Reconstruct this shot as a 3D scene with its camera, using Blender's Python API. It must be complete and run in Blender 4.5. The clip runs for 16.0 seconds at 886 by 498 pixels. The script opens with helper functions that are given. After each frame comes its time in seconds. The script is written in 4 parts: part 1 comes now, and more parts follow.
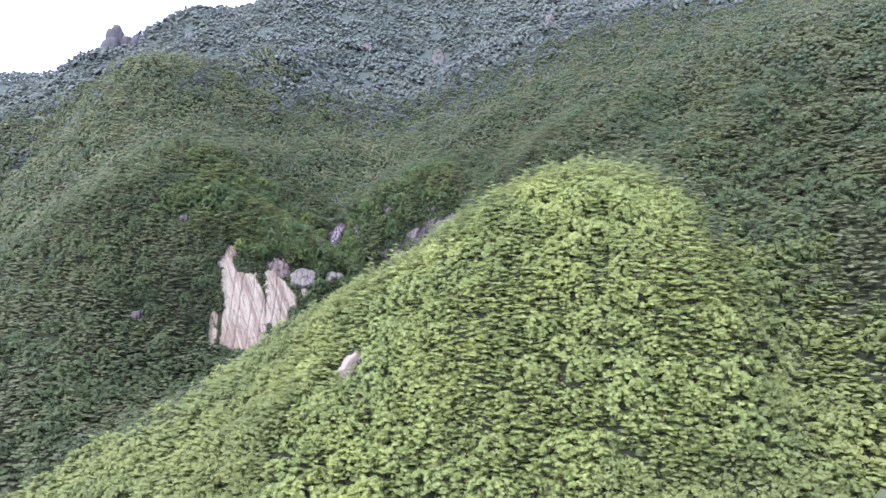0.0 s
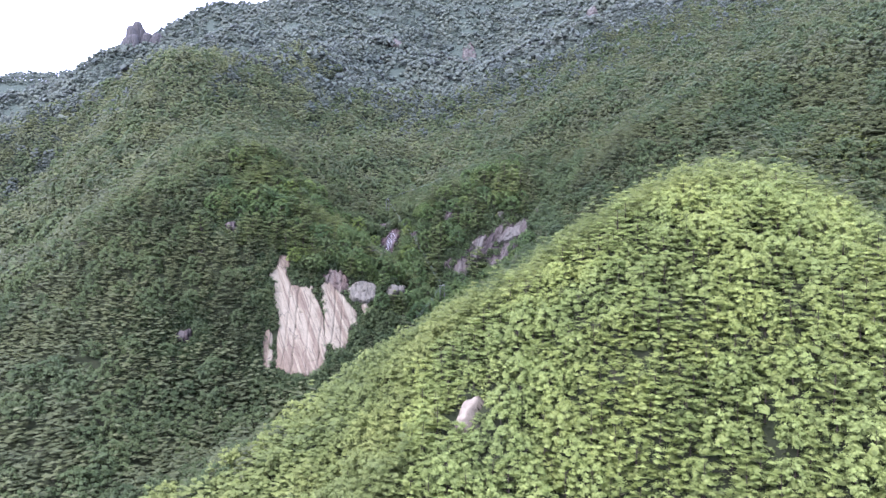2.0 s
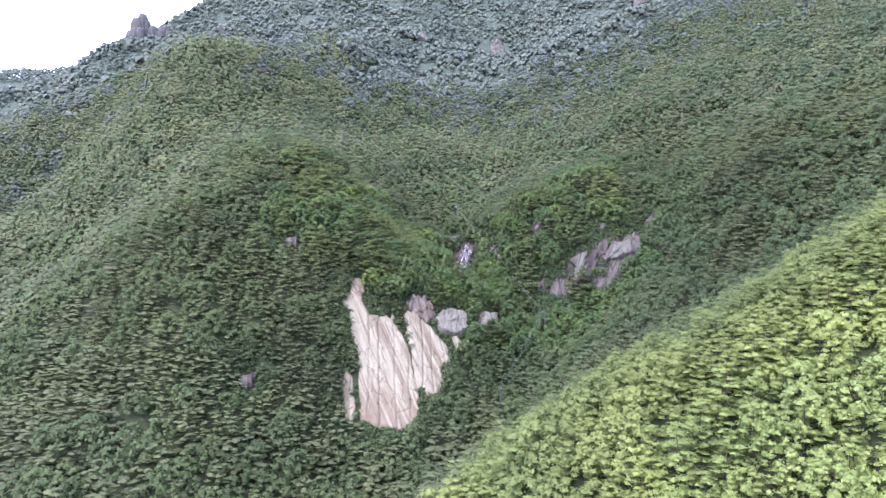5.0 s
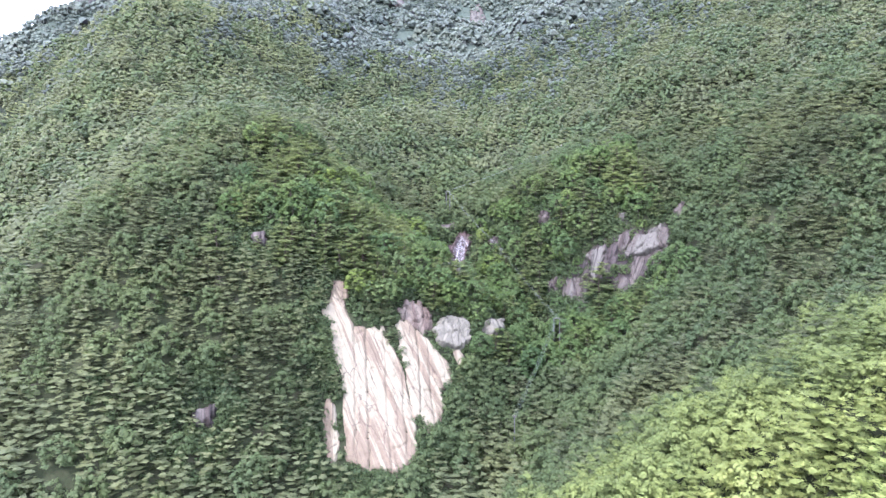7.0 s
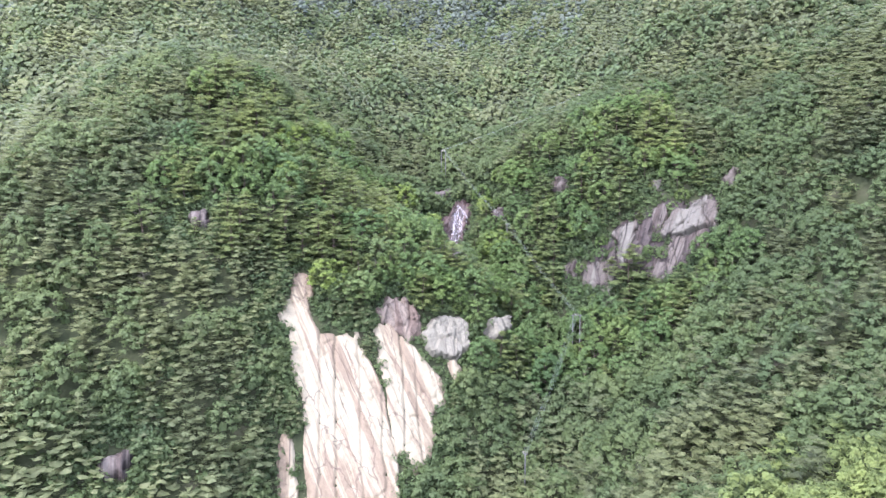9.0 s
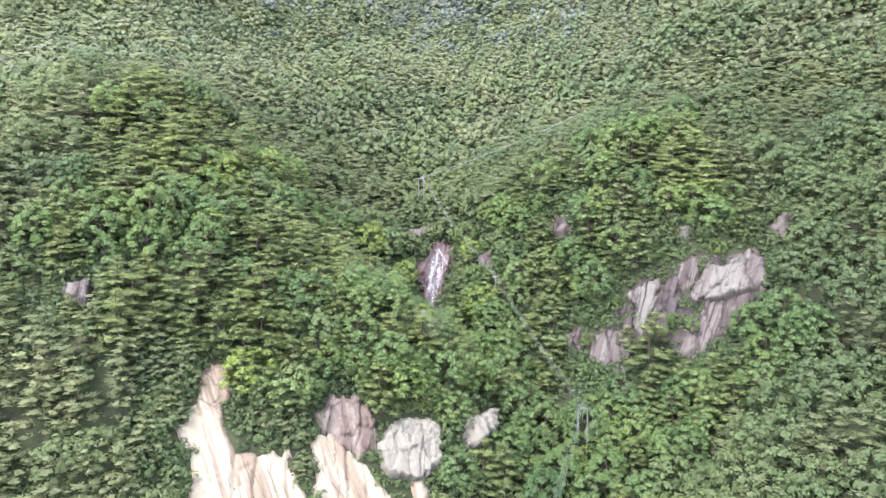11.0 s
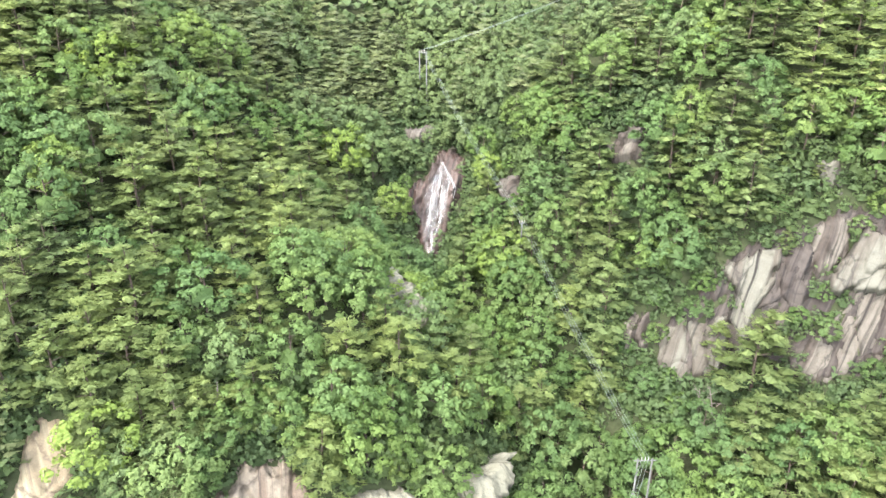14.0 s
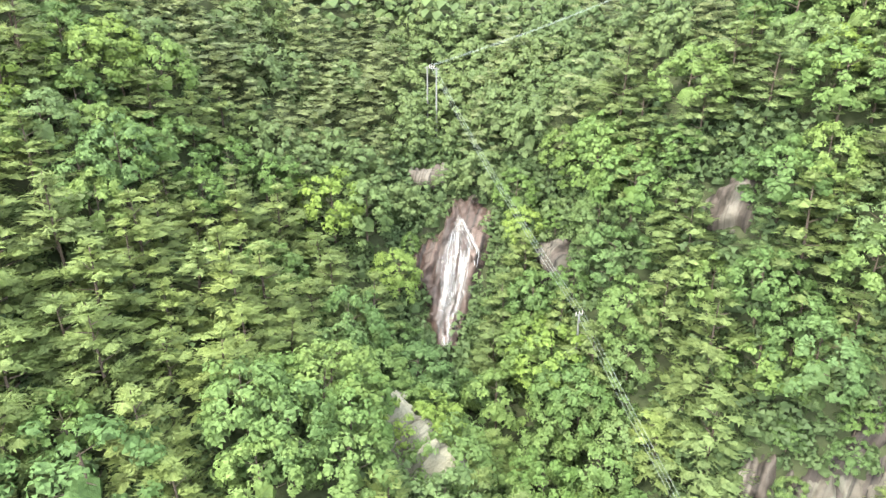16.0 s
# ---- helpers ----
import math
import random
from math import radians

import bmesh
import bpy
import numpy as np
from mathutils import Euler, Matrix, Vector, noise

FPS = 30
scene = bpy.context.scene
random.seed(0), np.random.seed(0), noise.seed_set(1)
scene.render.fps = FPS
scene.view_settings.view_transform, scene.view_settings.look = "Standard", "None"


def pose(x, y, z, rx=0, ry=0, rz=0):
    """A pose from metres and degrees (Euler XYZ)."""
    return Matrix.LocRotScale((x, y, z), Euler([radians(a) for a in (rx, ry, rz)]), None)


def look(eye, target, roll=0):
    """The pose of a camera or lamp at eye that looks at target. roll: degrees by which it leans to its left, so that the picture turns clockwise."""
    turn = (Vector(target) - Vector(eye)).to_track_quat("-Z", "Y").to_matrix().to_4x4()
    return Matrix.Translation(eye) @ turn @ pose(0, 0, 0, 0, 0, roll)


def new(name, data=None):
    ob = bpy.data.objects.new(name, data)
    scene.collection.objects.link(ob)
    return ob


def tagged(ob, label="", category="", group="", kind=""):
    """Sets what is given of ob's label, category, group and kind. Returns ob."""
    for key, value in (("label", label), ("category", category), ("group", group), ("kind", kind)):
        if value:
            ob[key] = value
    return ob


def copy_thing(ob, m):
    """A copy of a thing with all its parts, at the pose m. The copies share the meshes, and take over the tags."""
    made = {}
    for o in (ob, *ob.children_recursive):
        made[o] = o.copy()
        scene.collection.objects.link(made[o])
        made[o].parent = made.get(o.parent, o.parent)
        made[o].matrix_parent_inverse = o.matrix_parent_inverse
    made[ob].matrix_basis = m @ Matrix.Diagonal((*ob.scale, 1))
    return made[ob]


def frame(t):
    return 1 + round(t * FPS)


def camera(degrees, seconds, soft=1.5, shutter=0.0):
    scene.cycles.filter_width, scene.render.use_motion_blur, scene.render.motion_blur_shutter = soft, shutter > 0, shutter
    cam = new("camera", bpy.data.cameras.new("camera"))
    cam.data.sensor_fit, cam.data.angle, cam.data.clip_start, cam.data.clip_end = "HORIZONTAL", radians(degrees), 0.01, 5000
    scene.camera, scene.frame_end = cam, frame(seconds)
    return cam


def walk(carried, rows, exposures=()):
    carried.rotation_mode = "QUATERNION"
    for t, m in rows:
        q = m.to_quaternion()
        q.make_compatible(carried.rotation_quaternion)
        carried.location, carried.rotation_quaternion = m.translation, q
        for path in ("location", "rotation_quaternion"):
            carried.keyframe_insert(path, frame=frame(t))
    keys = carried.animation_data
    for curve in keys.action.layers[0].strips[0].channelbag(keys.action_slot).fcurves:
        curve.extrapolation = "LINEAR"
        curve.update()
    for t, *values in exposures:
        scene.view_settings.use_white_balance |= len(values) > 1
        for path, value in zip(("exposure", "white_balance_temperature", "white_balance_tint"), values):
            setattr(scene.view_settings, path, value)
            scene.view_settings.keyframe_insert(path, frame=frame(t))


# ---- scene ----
cam = camera(67.4, 16.0, soft=1.45)
METRES, EYE, TILT, LEAN, TURN = 300.0, 100.0, 0.0, 0.0, 0.0
ROWS = [
    (0.0, 0.0, 0.0, 0.0, 0.0, 0.0, -0.0),
    (0.5, -0.019, 0.0214, 0.003, 0.17, -0.03, 0.0),
    (1.0, -0.0423, 0.0478, 0.0069, 0.4, -0.04, -0.01),
    (1.5, -0.0623, 0.0698, 0.0103, 0.61, -0.02, 0.01),
    (2.0, -0.085, 0.0951, 0.0142, 0.81, -0.02, 0.0),
    (2.5, -0.1045, 0.1169, 0.0177, 1.0, -0.05, 0.0),
    (3.0, -0.127, 0.1421, 0.0216, 1.19, -0.03, 0.02),
    (3.5, -0.1469, 0.1641, 0.025, 1.37, -0.01, 0.03),
    (4.0, -0.1691, 0.1884, 0.0289, 1.56, 0.01, 0.04),
    (6.5, -0.236, 0.3236, 0.0507, -2.36, -0.74, 0.15),
    (7.0, -0.2341, 0.3568, 0.0561, -2.31, -2.16, 0.16),
    (7.5, -0.2314, 0.3876, 0.0607, -2.3, -3.59, 0.2),
    (8.0, -0.2276, 0.4198, 0.065, -2.28, -5.06, 0.22),
    (10.5, -0.2077, 0.585, 0.1039, -2.17, -7.49, 0.26),
    (11.0, -0.1969, 0.6121, 0.1113, -2.22, -7.43, 0.17),
    (11.5, -0.1801, 0.6396, 0.1168, -2.34, -7.44, -0.06),
    (12.0, -0.1699, 0.6664, 0.1218, -1.23, -7.43, -0.22),
    (12.5, -0.1661, 0.6978, 0.1265, 1.24, -10.83, -0.26),
    (13.0, -0.1715, 0.7249, 0.1301, 1.11, -16.71, -0.03),
    (13.5, -0.1798, 0.7551, 0.1343, 1.02, -22.15, 0.06),
    (14.0, -0.1749, 0.7805, 0.1383, 0.84, -22.06, -0.14),
    (14.5, -0.1608, 0.8089, 0.1367, 0.58, -21.96, -0.48),
    (15.0, -0.1599, 0.8333, 0.1348, 0.38, -22.06, -0.27),
    (15.5, -0.1709, 0.8601, 0.1332, 0.29, -22.0, -0.06),
    (16.0, -0.1864, 0.8831, 0.1351, 0.29, -22.0, 0.06),
]
EXPOSURES = [(0.0, 3.42, 5350, 37), (4.0, 3.5, 5350, 35), (7.0, 4.0, 5450, 31), (8.0, 4.06, 5500, 30), (11.0, 4.28, 5850, 26), (12.0, 4.45, 5950, 23), (13.0, 4.52, 6200, 16), (16.0, 4.7, 6600, 4)]
walk(cam, [(t, pose(0, 0, EYE, TILT, LEAN, TURN) @ pose(METRES * x, METRES * y, METRES * z, 90 + pitch, roll, yaw)) for t, x, y, z, yaw, pitch, roll in ROWS], EXPOSURES)

# ---- world and sun ----
SUN_UP, SUN_FROM = radians(55), radians(220)  # elevation, and bearing clockwise from north (+y)
world = bpy.data.worlds.new("sky")
scene.world = world
world.use_nodes = True
wn = world.node_tree.nodes
sky = wn.new("ShaderNodeTexSky")
sky.sky_type, sky.sun_disc = "NISHITA", False
sky.sun_elevation, sky.sun_rotation = SUN_UP, SUN_FROM
sky.air_density, sky.dust_density, sky.ozone_density = 1.0, 4.0, 1.0
wn["Background"].inputs["Strength"].default_value = 0.15
veil = wn.new("ShaderNodeMix")  # thin white cloud over the whole sky
veil.data_type = "RGBA"
veil.inputs[0].default_value, veil.inputs[7].default_value = 0.6, (4.6, 4.6, 4.7, 1)
world.node_tree.links.new(sky.outputs[0], veil.inputs[6])
world.node_tree.links.new(veil.outputs[2], wn["Background"].inputs["Color"])
sun_data = bpy.data.lights.new("sun", "SUN")
sun_data.energy, sun_data.angle, sun_data.color = 0.55, radians(11.0), (1.0, 0.95, 0.86)
sun = new("sun", sun_data)
way = Vector((math.sin(SUN_FROM) * math.cos(SUN_UP), math.cos(SUN_FROM) * math.cos(SUN_UP), math.sin(SUN_UP)))
sun.matrix_world = look(way * 900, (0, 0, 0))


# ---- materials ----
def material(name):
    m = bpy.data.materials.new(name)
    m.use_nodes = True
    t = m.node_tree
    return m, t, t.nodes["Principled BSDF"], t.nodes["Material Output"]


def add(t, kind, **inputs):
    n = t.nodes.new(kind)
    for k, v in inputs.items():
        n.inputs[k.replace("_", " ")].default_value = v
    return n


def ramp(t, source, *stops):
    r = t.nodes.new("ShaderNodeValToRGB")
    e = r.color_ramp.elements
    while len(e) < len(stops):
        e.new(0.5)
    for k, (p, c) in enumerate(stops):
        e[k].position, e[k].color = p, (*c, 1)
    t.links.new(source, r.inputs[0])
    return r.outputs[0]


def mixed(t, a, b, factor, blend="MIX"):
    m = t.nodes.new("ShaderNodeMix")
    m.data_type, m.blend_type = "RGBA", blend
    for sock, v in ((m.inputs[0], factor), (m.inputs[6], a), (m.inputs[7], b)):
        if isinstance(v, (int, float)):
            sock.default_value = v
        elif isinstance(v, tuple):
            sock.default_value = (*v, 1)
        else:
            t.links.new(v, sock)
    return m.outputs[2]


def place(t, scale, detail=3.0, rough=0.6, stretch=None):
    """A noise at real-world size."""
    g = t.nodes.new("ShaderNodeNewGeometry")
    n = add(t, "ShaderNodeTexNoise", Scale=scale, Detail=detail, Roughness=rough)
    v = g.outputs["Position"]
    if stretch:
        mp = t.nodes.new("ShaderNodeMapping")
        mp.inputs["Scale"].default_value = stretch
        t.links.new(v, mp.inputs["Vector"])
        v = mp.outputs[0]
    t.links.new(v, n.inputs["Vector"])
    return n.outputs["Fac"]


def foliage(name, greens, joined, through_light=0.56, uneven=0.08):
    m, t, bsdf, out = material(name)
    if joined:
        src = t.nodes.new("ShaderNodeAttribute")
        src.attribute_name = "tint"
        tint = src.outputs["Fac"]
    else:
        tint = t.nodes.new("ShaderNodeObjectInfo").outputs["Random"]
    col = ramp(t, tint, *[(k / (len(greens) - 1), c) for k, c in enumerate(greens)])
    patches = ramp(t, place(t, 0.045, 2.0), (0.3, (0.8, 0.84, 0.86)), (0.7, (1.15, 1.12, 1.02)))
    col = mixed(t, col, patches, 1.0, "MULTIPLY")
    leaf = t.nodes.new("ShaderNodeNewGeometry").outputs["Random Per Island"]
    col = mixed(t, col, ramp(t, leaf, (0.0, (1 - uneven,) * 3), (1.0, (1 + uneven, 1 + uneven, 1 + 0.7 * uneven))), 1.0, "MULTIPLY")
    if not joined:
        col = mixed(t, col, ramp(t, place(t, 1.7, 4.0, 0.7), (0.32, (0.82, 0.84, 0.84)), (0.68, (1.14, 1.13, 1.08))), 1.0, "MULTIPLY")  # young shoots and older leaves
    t.links.new(col, bsdf.inputs["Base Color"])
    bsdf.inputs["Roughness"].default_value = 0.6
    bsdf.inputs["Specular IOR Level"].default_value = 0.12
    soft = t.nodes.new("ShaderNodeAttribute")  # leaves turn with the swell of their crown
    soft.attribute_name = "swell"
    turn = t.nodes.new("ShaderNodeVectorTransform")
    turn.vector_type, turn.convert_from, turn.convert_to = "NORMAL", "OBJECT", "WORLD"
    t.links.new(soft.outputs["Vector"], turn.inputs[0])
    t.links.new(turn.outputs[0], bsdf.inputs["Normal"])
    if not joined:
        tufts = add(t, "ShaderNodeBump", Strength=0.6, Distance=0.3)
        t.links.new(place(t, 2.3, 3.0, 0.6), tufts.inputs["Height"])
        t.links.new(turn.outputs[0], tufts.inputs["Normal"])
        t.links.new(tufts.outputs[0], bsdf.inputs["Normal"])
    tr = t.nodes.new("ShaderNodeBsdfTranslucent")
    t.links.new(col, tr.inputs["Color"])
    mx = t.nodes.new("ShaderNodeMixShader")
    mx.inputs[0].default_value = through_light
    t.links.new(bsdf.outputs[0], mx.inputs[1])
    t.links.new(tr.outputs[0], mx.inputs[2])
    t.links.new(mx.outputs[0], out.inputs["Surface"])
    return m


def rough_solid(name, stops, scale, bump=0.3, roughness=0.9, stretch=None):
    m, t, bsdf, out = material(name)
    a = place(t, scale, 6.0, 0.65, stretch)
    col = ramp(t, a, *stops)
    col = mixed(t, col, ramp(t, place(t, scale * 9, 4.0), (0.3, (0.75, 0.75, 0.75)), (0.7, (1.2, 1.2, 1.2))), 1.0, "MULTIPLY")
    t.links.new(col, bsdf.inputs["Base Color"])
    bsdf.inputs["Roughness"].default_value = roughness
    bsdf.inputs["Specular IOR Level"].default_value = 0.12 if roughness > 0.85 else 0.5
    b = add(t, "ShaderNodeBump", Strength=bump, Distance=0.3)
    t.links.new(place(t, scale * 5, 6.0), b.inputs["Height"])
    t.links.new(b.outputs[0], bsdf.inputs["Normal"])
    return m


PINE = [(0.073, 0.098, 0.037), (0.101, 0.129, 0.045), (0.084, 0.110, 0.044), (0.092, 0.118, 0.043), (0.088, 0.119, 0.050), (0.107, 0.137, 0.046), (0.077, 0.102, 0.040)]
LEAFY = [(0.050, 0.086, 0.031), (0.066, 0.104, 0.033), (0.056, 0.092, 0.036), (0.080, 0.116, 0.035), (0.060, 0.100, 0.030), (0.072, 0.104, 0.042), (0.100, 0.142, 0.032)]
# young foliage, with the spur's sunlight added to its colour
YOUNG_SUNLIT = [(0.070, 0.096, 0.034), (0.106, 0.138, 0.043), (0.135, 0.168, 0.052), (0.155, 0.186, 0.058)]
# the next two carry aerial haze in their foliage colours: bluer and paler
FAR_HAZED = [(0.042, 0.056, 0.043), (0.048, 0.064, 0.048), (0.054, 0.070, 0.051), (0.060, 0.076, 0.053)]
RIDGE_HAZED = [(0.059, 0.077, 0.058), (0.062, 0.081, 0.060), (0.065, 0.084, 0.062), (0.068, 0.087, 0.063)]
HILL_PINE = [(0.054, 0.068, 0.032), (0.074, 0.090, 0.041), (0.090, 0.108, 0.050), (0.107, 0.123, 0.056)]
HILL_LEAFY = [(0.038, 0.059, 0.025), (0.053, 0.078, 0.031), (0.065, 0.089, 0.035), (0.082, 0.104, 0.040)]
M_PINE = foliage("pine_needles", PINE, False)
M_CREST = foliage("crest_pine_needles", [(0.078, 0.104, 0.038), (0.085, 0.112, 0.039), (0.092, 0.12, 0.041), (0.097, 0.124, 0.043)], False)
M_LEAF = foliage("oak_leaves", LEAFY, False)
# young leaves painted brighter still for the sun on the spur
M_YOUNG_SUNLIT = foliage("young_leaves_sunlit", [(0.175, 0.224, 0.069), (0.2, 0.25, 0.078), (0.215, 0.262, 0.082), (0.187, 0.238, 0.075)], False)
M_PINE_WOOD = foliage("pine_wood_canopy", HILL_PINE, True)
M_LEAF_WOOD = foliage("leafy_wood_canopy", HILL_LEAFY, True)
M_YOUNG_WOOD_SUNLIT = foliage("young_wood_canopy_sunlit", YOUNG_SUNLIT, True)
M_FAR_HAZED = foliage("upper_wood_canopy_hazed", FAR_HAZED, True, 0.35, 0.06)
M_RIDGE_HAZED = foliage("ridge_wood_canopy_hazed", RIDGE_HAZED, True, 0.4, 0.03)
M_BARK = rough_solid("bark", ((0.3, (0.022, 0.017, 0.013)), (0.7, (0.05, 0.038, 0.03))), 3.0)
M_DEAD = rough_solid("dead_wood", ((0.3, (0.05, 0.042, 0.036)), (0.7, (0.1, 0.088, 0.077))), 4.0)
M_SOIL = rough_solid("forest_floor", ((0.3, (0.012, 0.016, 0.008)), (0.55, (0.018, 0.022, 0.011)), (0.75, (0.026, 0.025, 0.017))), 0.25)
M_SOIL.node_tree.nodes["Principled BSDF"].inputs["Specular IOR Level"].default_value = 0.02
soil = M_SOIL.node_tree  # haze put into the upper slopes' ground colour, lightening the gaps between trees
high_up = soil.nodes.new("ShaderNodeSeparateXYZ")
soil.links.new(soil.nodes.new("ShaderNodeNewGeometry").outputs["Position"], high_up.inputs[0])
haze_share = soil.nodes.new("ShaderNodeMapRange")
haze_share.inputs["From Min"].default_value, haze_share.inputs["From Max"].default_value = 380.0, 640.0
soil.links.new(high_up.outputs["Y"], haze_share.inputs["Value"])
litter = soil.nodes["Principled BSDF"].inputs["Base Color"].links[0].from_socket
soil.links.new(mixed(soil, litter, (0.029, 0.039, 0.029), haze_share.outputs[0]), soil.nodes["Principled BSDF"].inputs["Base Color"])
M_POLE = rough_solid("pale_concrete", ((0.3, (0.045, 0.047, 0.045)), (0.7, (0.062, 0.064, 0.062))), 2.0, 0.1, 0.8)
M_WIRE = rough_solid("bare_aluminium_wire", ((0.3, (0.06, 0.08, 0.07)), (0.7, (0.09, 0.11, 0.1))), 2.0, 0.0, 0.5)
M_CERAMIC = rough_solid("glazed_ceramic", ((0.3, (0.22, 0.2, 0.18)), (0.7, (0.3, 0.28, 0.26))), 2.0, 0.0, 0.25)


def granite(name, pale, warm, dark, warm_from, dark_from, roughness=0.8, band=0.2):
    """Granite with stains and seepage streaks that run down the face; the face carries metres across and down as its map."""
    m, t, bsdf, out = material(name)
    uv = t.nodes.new("ShaderNodeUVMap")
    uv.uv_map = "face"

    def streak(sx, sy, detail):
        mp = t.nodes.new("ShaderNodeMapping")
        mp.inputs["Scale"].default_value = (sx, sy, 1)
        t.links.new(uv.outputs[0], mp.inputs["Vector"])
        n = add(t, "ShaderNodeTexNoise", Scale=1.0, Detail=detail, Roughness=0.6)
        t.links.new(mp.outputs[0], n.inputs["Vector"])
        return n.outputs["Fac"]

    col = mixed(t, pale, warm, ramp(t, streak(band, 0.022, 5.0), (warm_from, (0, 0, 0)), (warm_from + 0.06, (1, 1, 1))))
    col = mixed(t, col, dark, ramp(t, streak(1.9, 0.035, 4.0), (dark_from, (0, 0, 0)), (dark_from + 0.14, (1, 1, 1))))
    joints = t.nodes.new("ShaderNodeTexVoronoi")
    joints.feature = "DISTANCE_TO_EDGE"
    mp = t.nodes.new("ShaderNodeMapping")
    mp.inputs["Scale"].default_value = (0.15, 0.05, 1)
    t.links.new(uv.outputs[0], mp.inputs["Vector"])
    warp = add(t, "ShaderNodeTexNoise", Scale=0.5, Detail=4.0)
    t.links.new(uv.outputs[0], warp.inputs["Vector"])
    bent = mixed(t, mp.outputs[0], warp.outputs["Color"], 0.22, "ADD")
    t.links.new(bent, joints.inputs["Vector"])
    joints.inputs["Scale"].default_value = 1.0
    col = mixed(t, dark, col, ramp(t, joints.outputs["Distance"], (0.0, (0.3, 0.3, 0.3)), (0.014, (1, 1, 1))))
    col = mixed(t, col, ramp(t, place(t, 0.6, 6.0), (0.3, (0.87, 0.86, 0.84)), (0.65, (1.05, 1.05, 1.05))), 1.0, "MULTIPLY")
    col = mixed(t, col, ramp(t, place(t, 7.0, 3.0), (0.3, (0.85, 0.85, 0.85)), (0.7, (1.1, 1.1, 1.1))), 1.0, "MULTIPLY")
    t.links.new(col, bsdf.inputs["Base Color"])
    bsdf.inputs["Roughness"].default_value = roughness
    bsdf.inputs["Specular IOR Level"].default_value = 0.12
    b = add(t, "ShaderNodeBump", Strength=0.5, Distance=0.4)
    t.links.new(place(t, 1.4, 8.0, 0.7), b.inputs["Height"])
    t.links.new(b.outputs[0], bsdf.inputs["Normal"])
    return m


M_SLAB = granite("pale_pink_granite", (0.116, 0.1075, 0.0735), (0.077, 0.0635, 0.0425), (0.0272, 0.0213, 0.0164), 0.49, 0.58, 0.8, 0.36)
M_CAP = granite("brownish_granite", (0.0702, 0.0603, 0.0468), (0.045, 0.0351, 0.027), (0.0162, 0.0126, 0.0108), 0.52, 0.55)
M_PALE = granite("clean_pale_granite", (0.118, 0.106, 0.076), (0.08, 0.061, 0.043), (0.04, 0.033, 0.026), 0.52, 0.6)
M_BOULDER = granite("pale_grey_granite", (0.0722, 0.0713, 0.0541), (0.0689, 0.064, 0.0459), (0.0246, 0.0221, 0.018), 0.58, 0.58)
M_CRAG = granite("grey_granite", (0.049, 0.0485, 0.0395), (0.034, 0.0305, 0.0248), (0.0095, 0.0085, 0.0076), 0.5, 0.54)
M_STREAKED = granite("streaked_brown_granite", (0.047, 0.043, 0.036), (0.025, 0.0208, 0.0175), (0.0075, 0.0064, 0.0056), 0.48, 0.5, 0.8, 0.45)
# much darker granite for the crag's base and hollow
M_HOLLOW = granite("dark_crag_granite", (0.024, 0.0205, 0.0178), (0.014, 0.0112, 0.0096), (0.005, 0.0043, 0.004), 0.48, 0.5, 0.7, 0.5)
M_TOWER = granite("weathered_dark_granite", (0.0374, 0.0391, 0.0357), (0.0289, 0.0289, 0.0263), (0.0136, 0.0136, 0.0127), 0.5, 0.5)
M_WET = granite("wet_brown_granite", (0.038, 0.0275, 0.0235), (0.02, 0.0132, 0.0112), (0.0055, 0.0045, 0.004), 0.45, 0.5, 0.5)


def white_water(name, film):
    """Foaming water; as a thin film it is torn into threads, with clear gaps between them."""
    m, t, bsdf, out = material(name)
    bsdf.inputs["Base Color"].default_value = (0.125, 0.13, 0.134, 1)
    bsdf.inputs["Roughness"].default_value = 0.35
    if film:
        uv = t.nodes.new("ShaderNodeUVMap")
        uv.uv_map = "flow"
        mp = t.nodes.new("ShaderNodeMapping")
        mp.inputs["Scale"].default_value = (6.0, 0.2, 1)
        t.links.new(uv.outputs[0], mp.inputs["Vector"])
        n = add(t, "ShaderNodeTexNoise", Scale=1.0, Detail=5.0, Roughness=0.65)
        t.links.new(mp.outputs[0], n.inputs["Vector"])
        across = t.nodes.new("ShaderNodeSeparateXYZ")
        t.links.new(uv.outputs[0], across.inputs[0])

        def sum_of(kind, a, b):
            q = t.nodes.new("ShaderNodeMath")
            q.operation = kind
            for sock, v in zip(q.inputs, (a, b)):
                if isinstance(v, (int, float)):
                    sock.default_value = v
                else:
                    t.links.new(v, sock)
            return q.outputs[0]

        # the sheet thins and frays towards its two edges (u runs from 3 to 6)
        side = sum_of("POWER", sum_of("ABSOLUTE", sum_of("MULTIPLY_ADD", across.outputs["X"], 2 / 3), 0), 2.5)
        side.node.inputs[0].links[0].from_node.inputs[0].links[0].from_node.inputs[2].default_value = -3.0
        dense = sum_of("SUBTRACT", n.outputs["Fac"], sum_of("MULTIPLY", side, 0.22))
        a = t.nodes.new("ShaderNodeMapRange")
        a.inputs["From Min"].default_value, a.inputs["From Max"].default_value = 0.44, 0.74
        t.links.new(dense, a.inputs["Value"])
        t.links.new(a.outputs[0], bsdf.inputs["Alpha"])
    return m


M_WATER, M_FILM = white_water("white_water", False), white_water("water_film", True)

